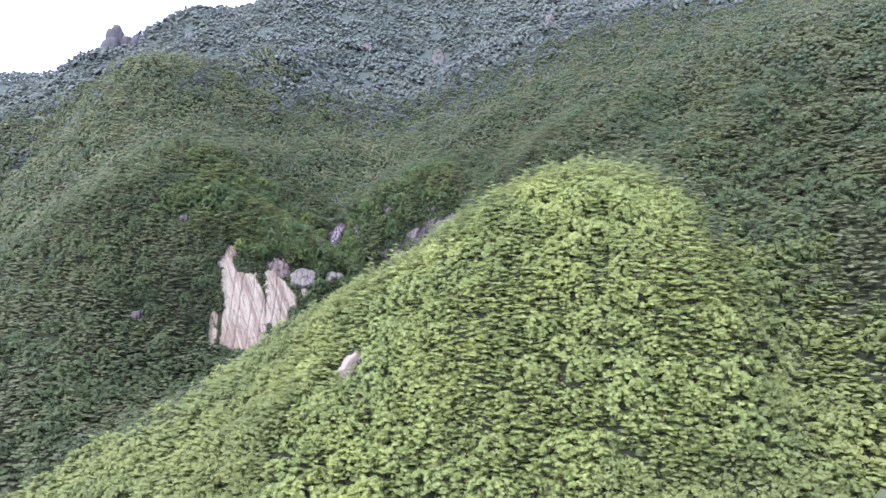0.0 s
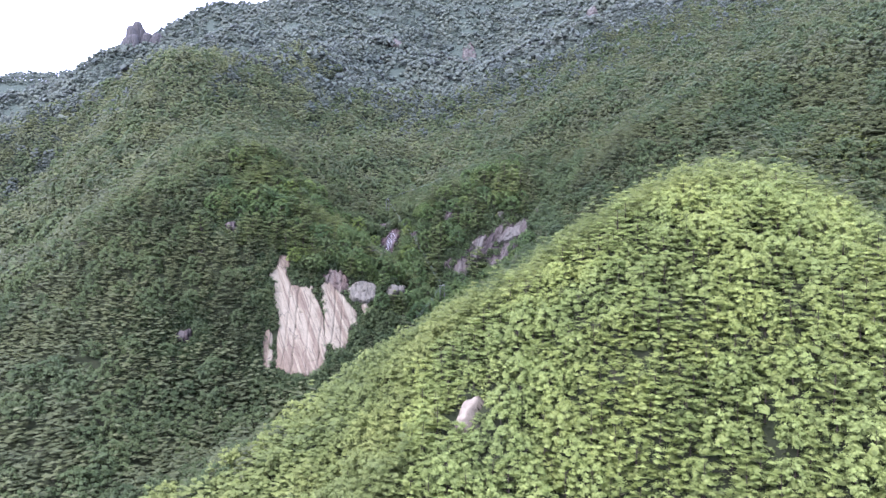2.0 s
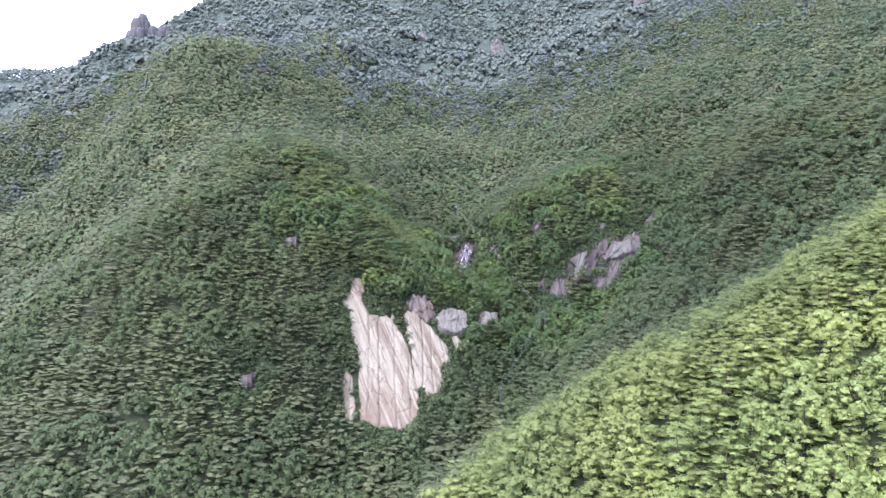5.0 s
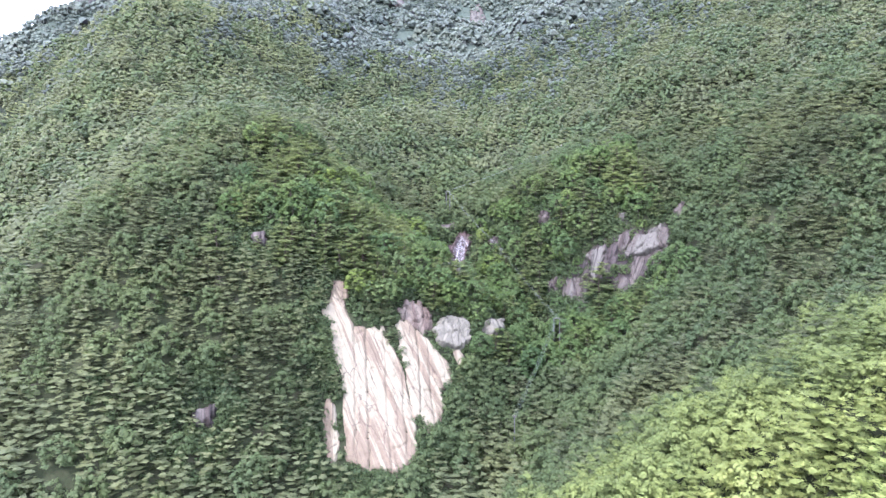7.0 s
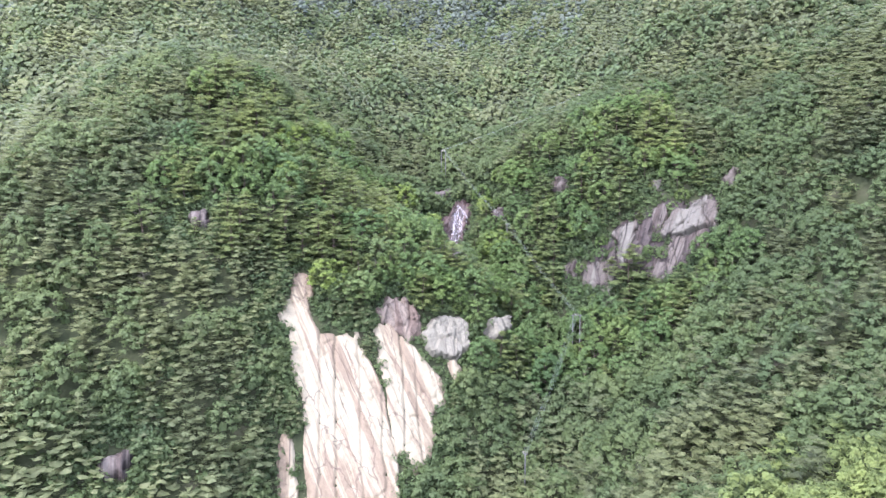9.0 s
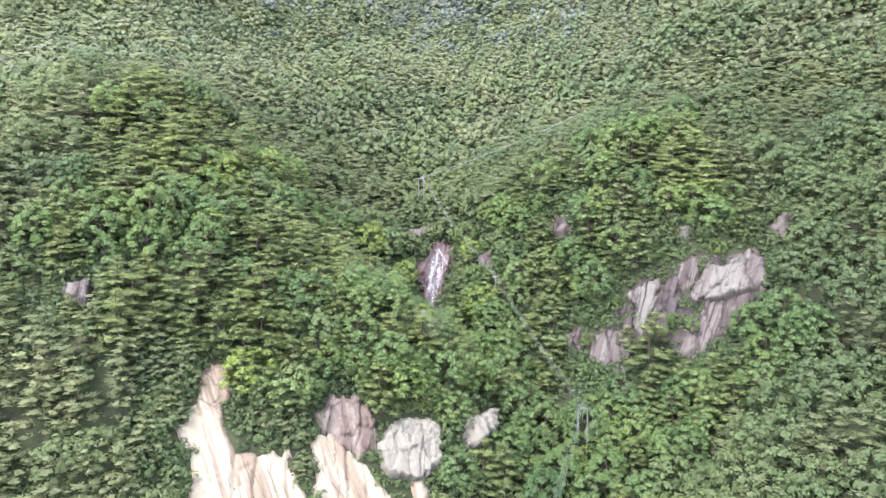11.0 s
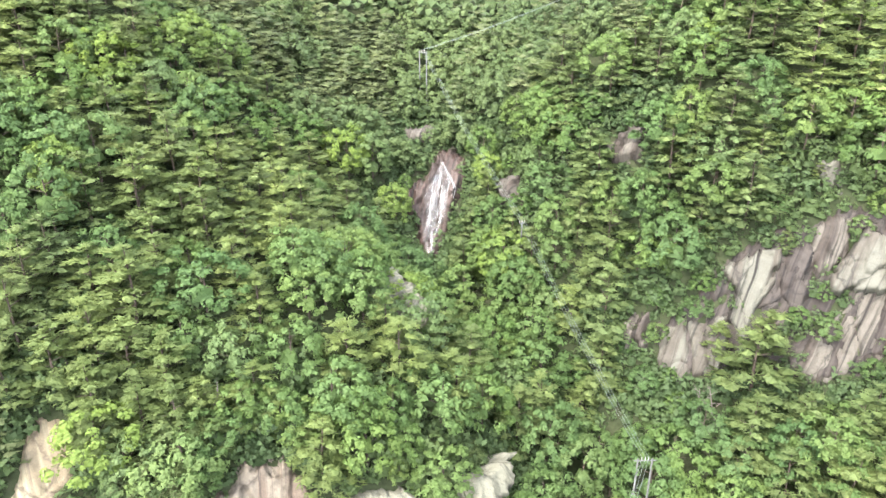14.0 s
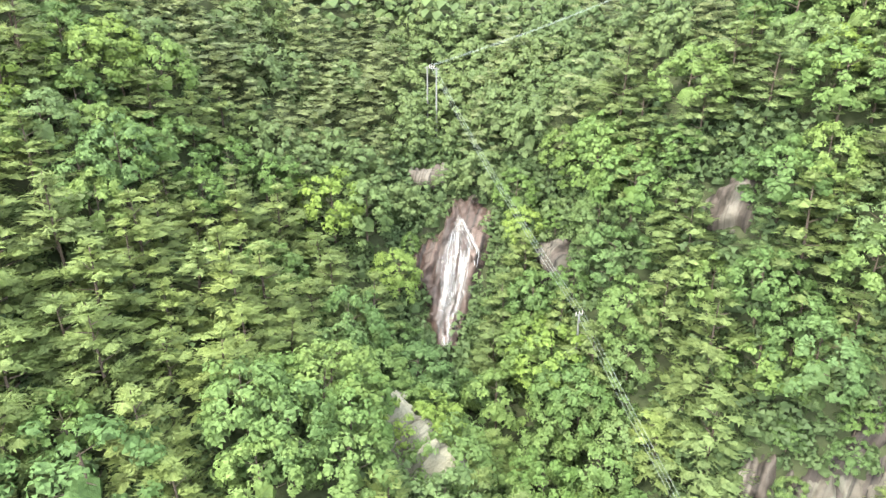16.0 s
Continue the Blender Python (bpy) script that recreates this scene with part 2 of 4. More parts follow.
# ---- landform ----
# Ground heights along ridges, streams and slopes: (x, y, z).
STREAM = [(-260, 80, -10), (-190, 130, 10), (-125, 180, 31), (-90, 215, 41), (-67, 248, 50), (-53, 278, 66), (-42, 298, 76), (-40, 312, 84), (-55, 332, 91),
          (-54, 346, 112), (-57, 361, 118), (-43, 400, 138), (-41, 482, 178), (-15, 600, 232), (-8, 790, 315)]
SPUR_WEST = [(-48, 293, 91), (-61, 296, 99), (-75, 297, 103), (-86, 309, 113), (-90, 327, 123), (-111, 346, 145), (-133, 335, 148), (-175, 413, 186), (-204, 453, 220)]
WEST_FACE = [(-112, 283, 106), (-124, 309, 127), (-150, 291, 120), (-137, 254, 82), (-110, 249, 63), (-118, 225, 54), (-128, 268, 92), (-135, 204, 46), (-158, 258, 81), (-228, 407, 166), (-290, 456, 129), (-210, 270, 80), (-205, 315, 100), (-120, 213, 49), (-105, 276, 99), (-106, 258, 74)]
SLAB_FOOT = [(-92, 283, 98), (-89, 257, 62), (-71, 256, 62), (-61, 279, 77), (-75, 284, 92)]
FALL_SIDE = [(-52, 319, 91), (-57, 325, 94), (-82, 328, 113), (-69, 326, 105), (-58, 314, 102), (-64, 349, 112), (-79, 361, 125), (-83, 432, 165), (-102, 403, 156)]
EAST_FACE = [(-31, 321, 105), (-33, 335, 122), (-18, 330, 125), (-8, 324, 127), (21, 314, 130), (4, 344, 139), (36, 349, 151), (58, 315, 158), (35, 284, 136), (57, 274, 143), (28, 272, 121), (9, 256, 102), (13, 246, 96), (-7, 269, 90), (-19, 264, 80), (-20, 224, 80), (-33, 230, 72), (4, 277, 100), (10, 308, 124)]
CRAG_FOOT = [(-23, 311, 96), (-8, 306, 96), (5, 308, 110), (10, 306, 118), (-11, 313, 115)]
SPUR_EAST = [(-72, 184, 54), (-62, 199, 61), (-47, 196, 71), (-36, 195, 78), (-23, 190, 87), (-12, 187, 93), (2, 186, 101), (11, 183, 108), (19, 184, 113), (27, 189, 117), (38, 199, 119), (48, 207, 121), (34, 170, 110), (44, 155, 99), (5, 150, 81), (20, 140, 80), (36, 133, 78), (-26, 175, 77), (-37, 153, 63), (-7, 139, 63), (18, 132, 66), (-45, 158, 57), (-22, 160, 72), (-5, 176, 94), (10, 162, 91), (-67, 167, 48), (15, 123, 57)]
EAST_GULLY = [(56, 141, 88), (59, 128, 70), (63, 169, 103), (61, 191, 116), (81, 195, 110), (78, 178, 101), (77, 142, 78), (72, 128, 64), (83, 159, 95), (110, 160, 112), (105, 130, 90)]
EAST_RIDGE = [(70, 234, 130), (76, 253, 137), (99, 257, 147), (101, 225, 142), (137, 262, 178), (143, 357, 208), (38, 386, 177), (93, 381, 193), (22, 390, 169), (152, 430, 233), (235, 480, 272), (200, 300, 210), (260, 150, 170)]
WEST_RIDGE = [(-242, 480, 221), (-278, 500, 211), (-320, 520, 203), (-360, 540, 202), (-400, 650, 190), (-480, 560, 185)]
HEAD_WALL = [(-65, 800, 350), (-70, 1000, 485), (-540, 810, 285), (-514, 820, 300), (-477, 832, 319), (-437, 835, 338), (-402, 845, 358), (-379, 920, 412), (-347, 940, 425),
             (-281, 960, 444), (-212, 980, 461), (98, 1000, 482), (150, 1000, 466), (226, 1000, 478), (350, 950, 470), (370, 650, 375), (-300, 660, 250), (60, 600, 290), (-84, 535, 219), (-108, 438, 164), (-140, 600, 265), (-230, 780, 345)]
FAR_SIDE = [(-100, 1300, 380), (300, 1300, 380), (-400, 1200, 290), (-700, 1000, 200), (-1000, 1500, 482), (-960, 1500, 490), (-910, 1500, 480), (-860, 1500, 495), (-750, 1500, 480), (-1150, 1500, 470), (-900, 1900, 330), (-1300, 1000, 200)]
BEHIND = [(0, 0, 5), (-60, 60, 5), (90, 60, 50), (-150, 60, -5), (120, -100, 30), (-100, -200, -20), (250, 0, 90), (-350, 250, 60), (-500, 400, 110), (-600, 0, 20), (500, 300, 250), (0, -600, -30)]
LAND = np.array(STREAM + SPUR_WEST + WEST_FACE + SLAB_FOOT + FALL_SIDE + EAST_FACE + CRAG_FOOT + SPUR_EAST + EAST_GULLY + EAST_RIDGE + WEST_RIDGE + HEAD_WALL + FAR_SIDE + BEHIND, float)
BASE = LAND[:, :2]


def kernel(a, b):
    return np.sqrt(((a[:, None] - b[None]) ** 2).sum(2) + 18.0 ** 2)


def solve_land():
    n = len(BASE)
    a = np.zeros((n + 3, n + 3))
    a[:n, :n] = kernel(BASE, BASE) - 1.5 * np.eye(n)
    a[:n, n:] = np.c_[np.ones(n), BASE / 100]
    a[n:, :n] = a[:n, n:].T
    return np.linalg.solve(a, np.r_[LAND[:, 2], 0, 0, 0])


WEIGHTS = solve_land()


def wave(x, y, s, k):
    """Smooth uneven relief with a grain of about s metres."""
    r = np.random.RandomState(k)
    out = 0
    for _ in range(7):
        a, p, f = r.uniform(0, 6.28), r.uniform(0, 6.28), r.uniform(0.6, 1.5) * 6.28 / s
        out = out + np.sin((x * np.cos(a) + y * np.sin(a)) * f + p)
    return out / 3.7


def ground_z(x, y):
    x, y = np.atleast_1d(np.asarray(x, float)).ravel(), np.atleast_1d(np.asarray(y, float)).ravel()
    z = np.empty(len(x))
    for k in range(0, len(x), 20000):
        p = np.c_[x[k:k + 20000], y[k:k + 20000]]
        z[k:k + 20000] = kernel(p, BASE) @ WEIGHTS[:-3] + np.c_[np.ones(len(p)), p / 100] @ WEIGHTS[-3:]
    far = np.clip((y - 440) / 160, 0, 1) * np.clip((y - 420) / 100, 0, 1) * np.clip((1000 - y) / 120, 0.12, 1)
    return z + wave(x, y, 38, 3) * 0.6 + far * (wave(x, y, 120, 4) * 9 + wave(x, y, 50, 5) * 4)


def mesh_from(name, verts, faces=None, triangles=False):
    me = bpy.data.meshes.new(name)
    verts = np.asarray(verts, np.float32)
    if triangles:
        faces = np.arange(len(verts), dtype=np.int32).reshape(-1, 3)
    faces = np.asarray(faces, np.int32)
    k = faces.shape[1]
    me.vertices.add(len(verts))
    me.vertices.foreach_set("co", verts.ravel())
    me.loops.add(faces.size)
    me.loops.foreach_set("vertex_index", faces.ravel())
    me.polygons.add(len(faces))
    me.polygons.foreach_set("loop_start", np.arange(0, faces.size, k, dtype=np.int32))
    me.update(calc_edges=True)
    return me


def grid_faces(nx, ny):
    i = np.arange(nx * ny).reshape(ny, nx)
    return np.stack([i[:-1, :-1], i[:-1, 1:], i[1:, 1:], i[1:, :-1]], -1).reshape(-1, 4)


def spaced(lo, hi, step, end_lo, end_hi):
    """Even steps between lo and hi, wider and wider out to the ends."""
    out = list(np.arange(lo, hi + step, step))
    s = step
    while out[-1] < end_hi:
        s *= 1.12
        out.append(out[-1] + s)
    s = step
    while out[0] > end_lo:
        s *= 1.12
        out.insert(0, out[0] - s)
    return np.array(out)


GX, GY = spaced(-240, 160, 3.5, -2600, 2600), spaced(90, 460, 3.5, -2400, 2600)
gx, gy = np.meshgrid(GX, GY)
gz = ground_z(gx, gy)
# past the head wall and the outer slopes the land levels off
out_far = np.clip((np.hypot(gx.ravel(), gy.ravel() - 300) - 1700) / 700, 0, 1)
gz = gz * (1 - out_far) + out_far * np.minimum(gz, 60)
me = mesh_from("ground", np.c_[gx.ravel(), gy.ravel(), gz], grid_faces(len(GX), len(GY)))
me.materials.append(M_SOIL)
me.polygons.foreach_set("use_smooth", np.ones(len(me.polygons), bool))
tagged(new("ground", me), "steep mountainside of dark leaf litter under a closed forest", "ground", kind="structure")

# ---- rock: outlines in plan ----
ROCKS = {
    "slab": [(-92.7, 287), (-91, 287.8), (-88.6, 287), (-88.6, 283.5), (-88.6, 281), (-86, 279.2), (-79.2, 281), (-77.4, 278.4), (-74, 276), (-71.6, 268.5), (-70.6, 265), (-70.6, 259.5), (-74, 256), (-82.4, 256), (-86.4, 257),
             (-87.7, 262), (-88.5, 267), (-89, 269.5), (-91.3, 273), (-92.4, 277), (-94.3, 278.5), (-93.6, 281.4), (-92.4, 284)],
    "slab_east": [(-74.8, 283.4), (-72.3, 284), (-68.5, 282.4), (-65.3, 281.5), (-62.1, 280.4), (-61.6, 278.3), (-64.3, 275.1), (-63.6, 270.5), (-67.4, 265.8), (-69.4, 267.8), (-71.2, 267.1), (-72.6, 275.6), (-74.4, 278.6), (-75.4, 281.4)],
    "sliver": [(-91.3, 264.8), (-89.8, 263.6), (-87.9, 257.4), (-89.7, 255.5), (-91.5, 259.7), (-92.1, 262.4)],
    "cap": [(-75.2, 285), (-73.4, 288), (-69.6, 289.2), (-66.4, 287.6), (-66, 285), (-68.4, 283.6), (-72.6, 283.8)],
    "boulder": [(-65.4, 285.4), (-63.1, 288.2), (-59, 290.4), (-56, 290.4), (-56.3, 287), (-59.3, 284.6), (-64.6, 283.3)],
    "tail": [(-60.9, 284.3), (-59, 285), (-57.8, 283.5), (-58.4, 281.2), (-59.7, 282.2)],
    "horn": [(-51.6, 293.4), (-50.4, 295), (-47, 300), (-46.6, 297.4), (-48.2, 294.4), (-49, 293.2), (-51.4, 290.8)],
    "foot_crag": [(-24.3, 313.2), (-21.5, 312.5), (-18.5, 311), (-16.7, 310), (-17.4, 309), (-19.5, 308.2), (-22.1, 308.4), (-24.6, 311)],
    "fin": [(-16.4, 313.7), (-14, 313.6), (-11, 313.1), (-11.8, 311.4), (-13.4, 310.2), (-15.2, 308.6), (-16.2, 310.4), (-15.2, 311.7)],
    "hollow": [(-11.5, 311.6), (-8.2, 311), (-7.7, 309.4), (-9.2, 308.7), (-12.6, 308.8), (-14, 309.3), (-12.6, 310.5)],
    "chute": [(-7.2, 312.4), (-5, 313.2), (-2.9, 312.4), (-4.4, 310.5), (-6.9, 310.1)],
    "pale_crag": [(-5.6, 309), (-1.1, 311), (1.9, 309), (5.4, 308.6), (6.9, 305.9), (5.5, 302.8), (2.9, 304.5), (-2.4, 307.3), (-5.1, 308.3)],
    "pink_crag": [(-3.4, 307.2), (2.8, 304.2), (4.9, 302.6), (2.8, 301.8), (-1.8, 302.2), (-4, 302.3), (-7.3, 303), (-9.8, 304.5), (-9, 305.7), (-5, 305.7)],
    "crag_base": [(-25, 313.3), (-21, 313.6), (-16.5, 314.6), (-11, 314.2), (-7, 313.4), (-3, 313.4), (2, 310.8), (6, 309.5), (7.4, 306), (5, 302), (-4, 301.6), (-10, 304), (-14, 307.3), (-19, 307.7), (-24.8, 310.4)],
    "slide": [(-12, 808), (-3, 812), (2, 800), (-3, 784), (-10, 780), (-14, 795)],
    "high_rock": [(98, 640), (106, 641), (107, 632), (100, 630)],
    "high_rock_east": [(186, 690), (196, 690), (195, 680), (187, 678)],
    "high_rock_west": [(-90, 755), (-82, 756), (-82, 746), (-89, 745)],
    "outlier": [(9.6, 309.8), (11.9, 310.5), (12.6, 308.3), (10.6, 306.3)],
    "stub": [(-5.4, 317.4), (-3.6, 317.1), (-3.6, 315.6), (-5.5, 316.1)],
    "fall": [(-54.6, 349.6), (-51.5, 348.9), (-50.3, 345.6), (-50.8, 343.5), (-51.8, 341.8), (-53, 340), (-54.9, 335.8), (-56.9, 335.8), (-57.6, 338.6), (-57.6, 340.4), (-59.6, 341.5), (-60, 344), (-58, 345.7), (-56.3, 346.6)],
    "ledge": [(-63, 317.4), (-60.6, 315), (-58.6, 313), (-57, 311), (-57.8, 310), (-60, 311.6), (-62, 314.2), (-63.8, 316.6)],
    "seep": [(-44.2, 339.4), (-42.1, 338), (-42, 336), (-43.7, 336.5)],
    "step": [(-29.1, 330.9), (-26.8, 330.9), (-24.3, 329.9), (-25.6, 328.3), (-28.2, 329.1)],
    "spur_rock": [(-22.2, 160.6), (-19.8, 160), (-21, 157.5), (-23.9, 155.2), (-24.2, 157)],
    "scar": [(-120, 254.4), (-115, 256.8), (-115.6, 253.6), (-118.9, 252.8)],
    "scar_high": [(-114.8, 290.6), (-112.2, 291.3), (-111, 288.5), (-113.7, 287.8)],
    "shelf": [(-61, 354.6), (-55.6, 354.4), (-56.2, 352.8), (-60.4, 352.6)],
    "base_rock": [(-28.2, 315.4), (-25.8, 314.6), (-26.4, 313.2), (-28.2, 313.6)],
}


def reach(poly, x, y):
    """Metres inside the outline (outside: minus)."""
    p = np.array(poly, float)
    q = np.roll(p, -1, 0)
    d = np.full(len(x), 1e9)
    inside = np.zeros(len(x), bool)
    for (ax, ay), (bx, by) in zip(p, q):
        ex, ey = bx - ax, by - ay
        f = np.clip(((x - ax) * ex + (y - ay) * ey) / (ex * ex + ey * ey), 0, 1)
        d = np.minimum(d, np.hypot(x - ax - f * ex, y - ay - f * ey))
        cross = ((ay > y) != (by > y)) & (x < ex * (y - ay) / (ey if ey else 1e-9) + ax)
        inside ^= cross
    return np.where(inside, d, -d)


def on_rock(x, y, skip=()):
    """Metres inside any rock."""
    best = np.full(len(x), -99.0)
    for key, poly in ROCKS.items():
        if key in skip:
            continue
        c = np.mean(poly, 0)
        k = np.hypot(x - c[0], y - c[1]) < 40
        if k.any():
            best[k] = np.maximum(best[k], reach(poly, x[k], y[k]))
    return best


def facets(u, v, wide, high, seed):
    """Fractured blocks: for each place a block's own height (0 to 1), the place within the block, and the way to its edge."""
    r = np.random.RandomState(seed)
    table = r.uniform(0, 1, (64, 64, 5))
    a, b = u / wide, v / high
    i, j = np.floor(a).astype(int), np.floor(b).astype(int)
    best, second = np.full(len(u), 9.0), np.full(len(u), 9.0)
    out = np.zeros((len(u), 5))
    for di in (-1, 0, 1):
        for dj in (-1, 0, 1):
            t = table[(i + di) % 64, (j + dj) % 64]
            dx, dy = a - (i + di + t[:, 0]), b - (j + dj + t[:, 1])
            d = np.abs(dx) * 1.1 + np.abs(dy) * 0.9 + 0.25 * np.hypot(dx, dy)
            first = d < best
            second = np.where(first, best, np.minimum(second, d))
            out[first] = np.c_[t[:, 2], dx * (t[:, 3] - 0.5), dy * (t[:, 4] - 0.5), dx, dy][first]
            best = np.minimum(best, d)
    return out[:, 0], out[:, 1] + out[:, 2], second - best


def outcrop(name, key, mat, label="", proud=1.2, relief=0.5, seed=1, cracks=(), lean=0.1, step=0.3, blocks=0.3, size=(3.2, 12.0), edge=0.7, category="rock", group="", parent=None, grow=0.35):
    """A rock face that stands proud of the slope: a broken rim sunk into the ground, ribs down the face, joints, and fractured blocks."""
    p = np.array(ROCKS[key], float)
    xs, ys = np.arange(p[:, 0].min() - 1.5, p[:, 0].max() + 1.5, step), np.arange(p[:, 1].min() - 1.5, p[:, 1].max() + 1.5, step * 0.7)
    gx, gy = np.meshgrid(xs, ys)
    x, y = gx.ravel(), gy.ravel()
    e = 0.6
    z = ground_z(x, y)
    sx, sy = (ground_z(x + e, y) - z) / e, (ground_z(x, y + e) - z) / e
    n = np.c_[-sx, -sy, np.ones(len(x))]
    n /= np.linalg.norm(n, axis=1)[:, None]
    fall = np.array([sx.mean(), sy.mean()])
    fall /= np.linalg.norm(fall)
    u = x * fall[1] - y * fall[0]
    v = z * 1.25
    uu = u - lean * v + 0.12 * wave(u, v, 7, seed + 9)
    own, tilt, gap = facets(uu, v + 0.8 * wave(u, v, 9, seed + 5), size[0], size[1], seed)
    fine, fine_tilt, fine_gap = facets(uu, v, size[0] * 0.36, size[1] * 0.3, seed + 1)
    d = reach(p, x, y) + grow + 0.2 * wave(x, y, 3.5, seed) + 0.08 * wave(x, y, 1.3, seed + 1) + 0.5 * (own - 0.5) + 0.5 * (fine - 0.5)
    h = proud + relief * (0.5 * np.abs(wave(uu, v * 0.05, 4.5, seed + 2)) + 0.2 * wave(uu, v, 5, seed + 4))
    h = h + blocks * ((own - 0.5) * 1.6 + tilt * 1.6) + 0.35 * blocks * ((fine - 0.5) + fine_tilt)
    h = h - 0.35 * np.exp(-(gap / 0.05) ** 2) - 0.10 * np.exp(-(fine_gap / 0.08) ** 2)
    for at, deep, width in cracks:
        line = p[:, 0].min() + at * np.ptp(p[:, 0])
        mid = line + (y - p[:, 1].max()) * lean * 0.55 + 0.35 * wave(y, y * 0, 6, seed + int(at * 100))
        h = h - deep * np.exp(-((x - mid) / width) ** 2)
    rim = np.clip(d / edge, -1, 1)
    h = np.where(rim > 0, h * np.maximum(rim, 0) ** 0.4, 0) - 0.9 * np.clip(-rim, 0, 1)
    co = np.c_[x, y, z] + n * h[:, None]
    f = grid_faces(len(xs), len(ys))
    f = f[(d[f] > -0.8).all(1)]
    used, f = np.unique(f, return_inverse=True)
    f = f.reshape(-1, 4)
    c = np.array([p[:, 0].mean(), p[:, 1].mean(), z[used].min()])
    me = mesh_from(name, co[used] - c, f)
    layer = me.uv_layers.new(name="face")
    layer.data.foreach_set("uv", np.c_[uu, v][used][f.ravel()].astype(np.float32).ravel())
    me.materials.append(mat)
    ob = new(name, me)
    ob.location = c
    if parent:
        ob.parent = parent
        return tagged(ob, label)
    return tagged(ob, label, category, group)


def surface(x, y, lift=0.0):
    """A place on the slope, raised along its normal."""
    e = 0.6
    z = ground_z(x, y)
    sx, sy = (ground_z(np.asarray(x) + e, y) - z) / e, (ground_z(x, np.asarray(y) + e) - z) / e
    n = np.c_[-sx, -sy, np.ones(len(z))]
    n /= np.linalg.norm(n, axis=1)[:, None]
    return np.c_[np.atleast_1d(x), np.atleast_1d(y), z] + n * np.asarray(lift).reshape(-1, 1)


G3 = "small outcrops among the trees"
BLOCKY = (1.6, 2.4)
face = tagged(new("granite_cliff"), "huge pale pink granite face streaked by dark seepage", "rock face")
outcrop("slab", "slab", M_SLAB, "", 0.6, 0.14, 3, ((0.3, 0.5, 0.18), (0.42, 0.6, 0.22), (0.62, 0.4, 0.2), (0.8, 0.5, 0.2)), lean=-0.19, blocks=0.18, parent=face, grow=0.1)
outcrop("slab", "slab_east", M_SLAB, "", 0.6, 0.14, 13, ((0.35, 0.6, 0.2), (0.55, 0.5, 0.18)), lean=-0.19, blocks=0.18, parent=face)
outcrop("sliver", "sliver", M_SLAB, "", 0.5, 0.3, 23, parent=face)
outcrop("cap_block", "cap", M_CAP, "brownish angular block", 0.9, 0.15, 33, ((0.7, 0.5, 0.2),), blocks=0.6, size=(2.4, 3.4), step=0.2, parent=face)
outcrop("small_slab", "tail", M_SLAB, "", 0.9, 0.3, 53, parent=face)
outcrop("boulder", "boulder", M_BOULDER, "big pale grey granite boulder seamed by cracks", 1.5, 0.08, 43, ((0.68, 0.45, 0.15),), lean=0.1, blocks=0.55, size=(2.6, 3.2), step=0.2, edge=0.5, group=G3)
outcrop("granite_horn", "horn", M_BOULDER, "pale horn-shaped granite outcrop on the wooded slope", 3.0, 0.5, 63, blocks=0.6, size=BLOCKY, group=G3)
crag = tagged(new("granite_crag"), "broken grey and purplish granite crag with ledges and bushes", "crag")
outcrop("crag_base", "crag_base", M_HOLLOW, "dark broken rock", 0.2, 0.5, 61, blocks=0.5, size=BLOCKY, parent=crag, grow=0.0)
outcrop("buttress", "foot_crag", M_CRAG, "whitish buttress", 0.9, 0.1, 73, ((0.45, 0.9, 0.2), (0.7, 0.7, 0.2)), blocks=0.4, size=(2.2, 7), step=0.2, parent=crag)
outcrop("fin", "fin", M_CRAG, "slanting pale fin", 1.3, 0.06, 83, blocks=0.25, size=(2.6, 9), step=0.2, edge=0.4, parent=crag)
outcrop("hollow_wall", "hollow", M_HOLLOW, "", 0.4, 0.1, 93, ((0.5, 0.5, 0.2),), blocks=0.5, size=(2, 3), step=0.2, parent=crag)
outcrop("chute", "chute", M_STREAKED, "reddish chute", 1.1, 0.15, 103, blocks=0.4, size=(1.2, 5), step=0.2, parent=crag)
outcrop("pale_block", "pale_crag", M_CRAG, "broad pale block with an overhanging edge", 1.9, 0.05, 113, ((0.42, 0.4, 0.15), (0.8, 0.9, 0.2)), blocks=0.45, size=(2.8, 4), edge=0.35, step=0.2, parent=crag)
outcrop("streaked_wall", "pink_crag", M_STREAKED, "", 0.6, 0.12, 123, ((0.25, 0.5, 0.2), (0.4, 0.5, 0.2), (0.6, 0.5, 0.2), (0.75, 0.5, 0.2)), blocks=0.4, size=(1.5, 7), step=0.2, parent=crag)
outcrop("small_crag", "outlier", M_CRAG, "small grey crag with a white streak", 1.5, 0.5, 133, blocks=0.6, size=BLOCKY, group=G3)
outcrop("small_crag", "stub", M_CRAG, "small pale rock among pines", 1.0, 0.4, 143, blocks=0.6, size=BLOCKY, group=G3)
outcrop("rock_ledge", "ledge", M_BOULDER, "small pale granite ledge at the edge of the wood", 4.5, 0.2, 153, lean=-0.25, blocks=0.4, size=BLOCKY, group=G3)
outcrop("small_crag", "seep", M_STREAKED, "narrow wet brown rock beside the waterfall", 1.6, 0.3, 163, blocks=0.5, size=BLOCKY, group=G3)
outcrop("small_crag", "step", M_STREAKED, "stepped brown and grey rock among pines", 1.0, 0.5, 173, blocks=0.8, size=BLOCKY, group=G3)
outcrop("small_crag", "spur_rock", M_PALE, "small pale granite outcrop on the sunny spur", 2.2, 0.4, 183, blocks=0.5, size=BLOCKY, group=G3)
outcrop("rock_scar", "scar", M_STREAKED, "bare brown rock scar in the pine wood", 2.0, 0.5, 193, blocks=0.5, size=BLOCKY, group=G3)
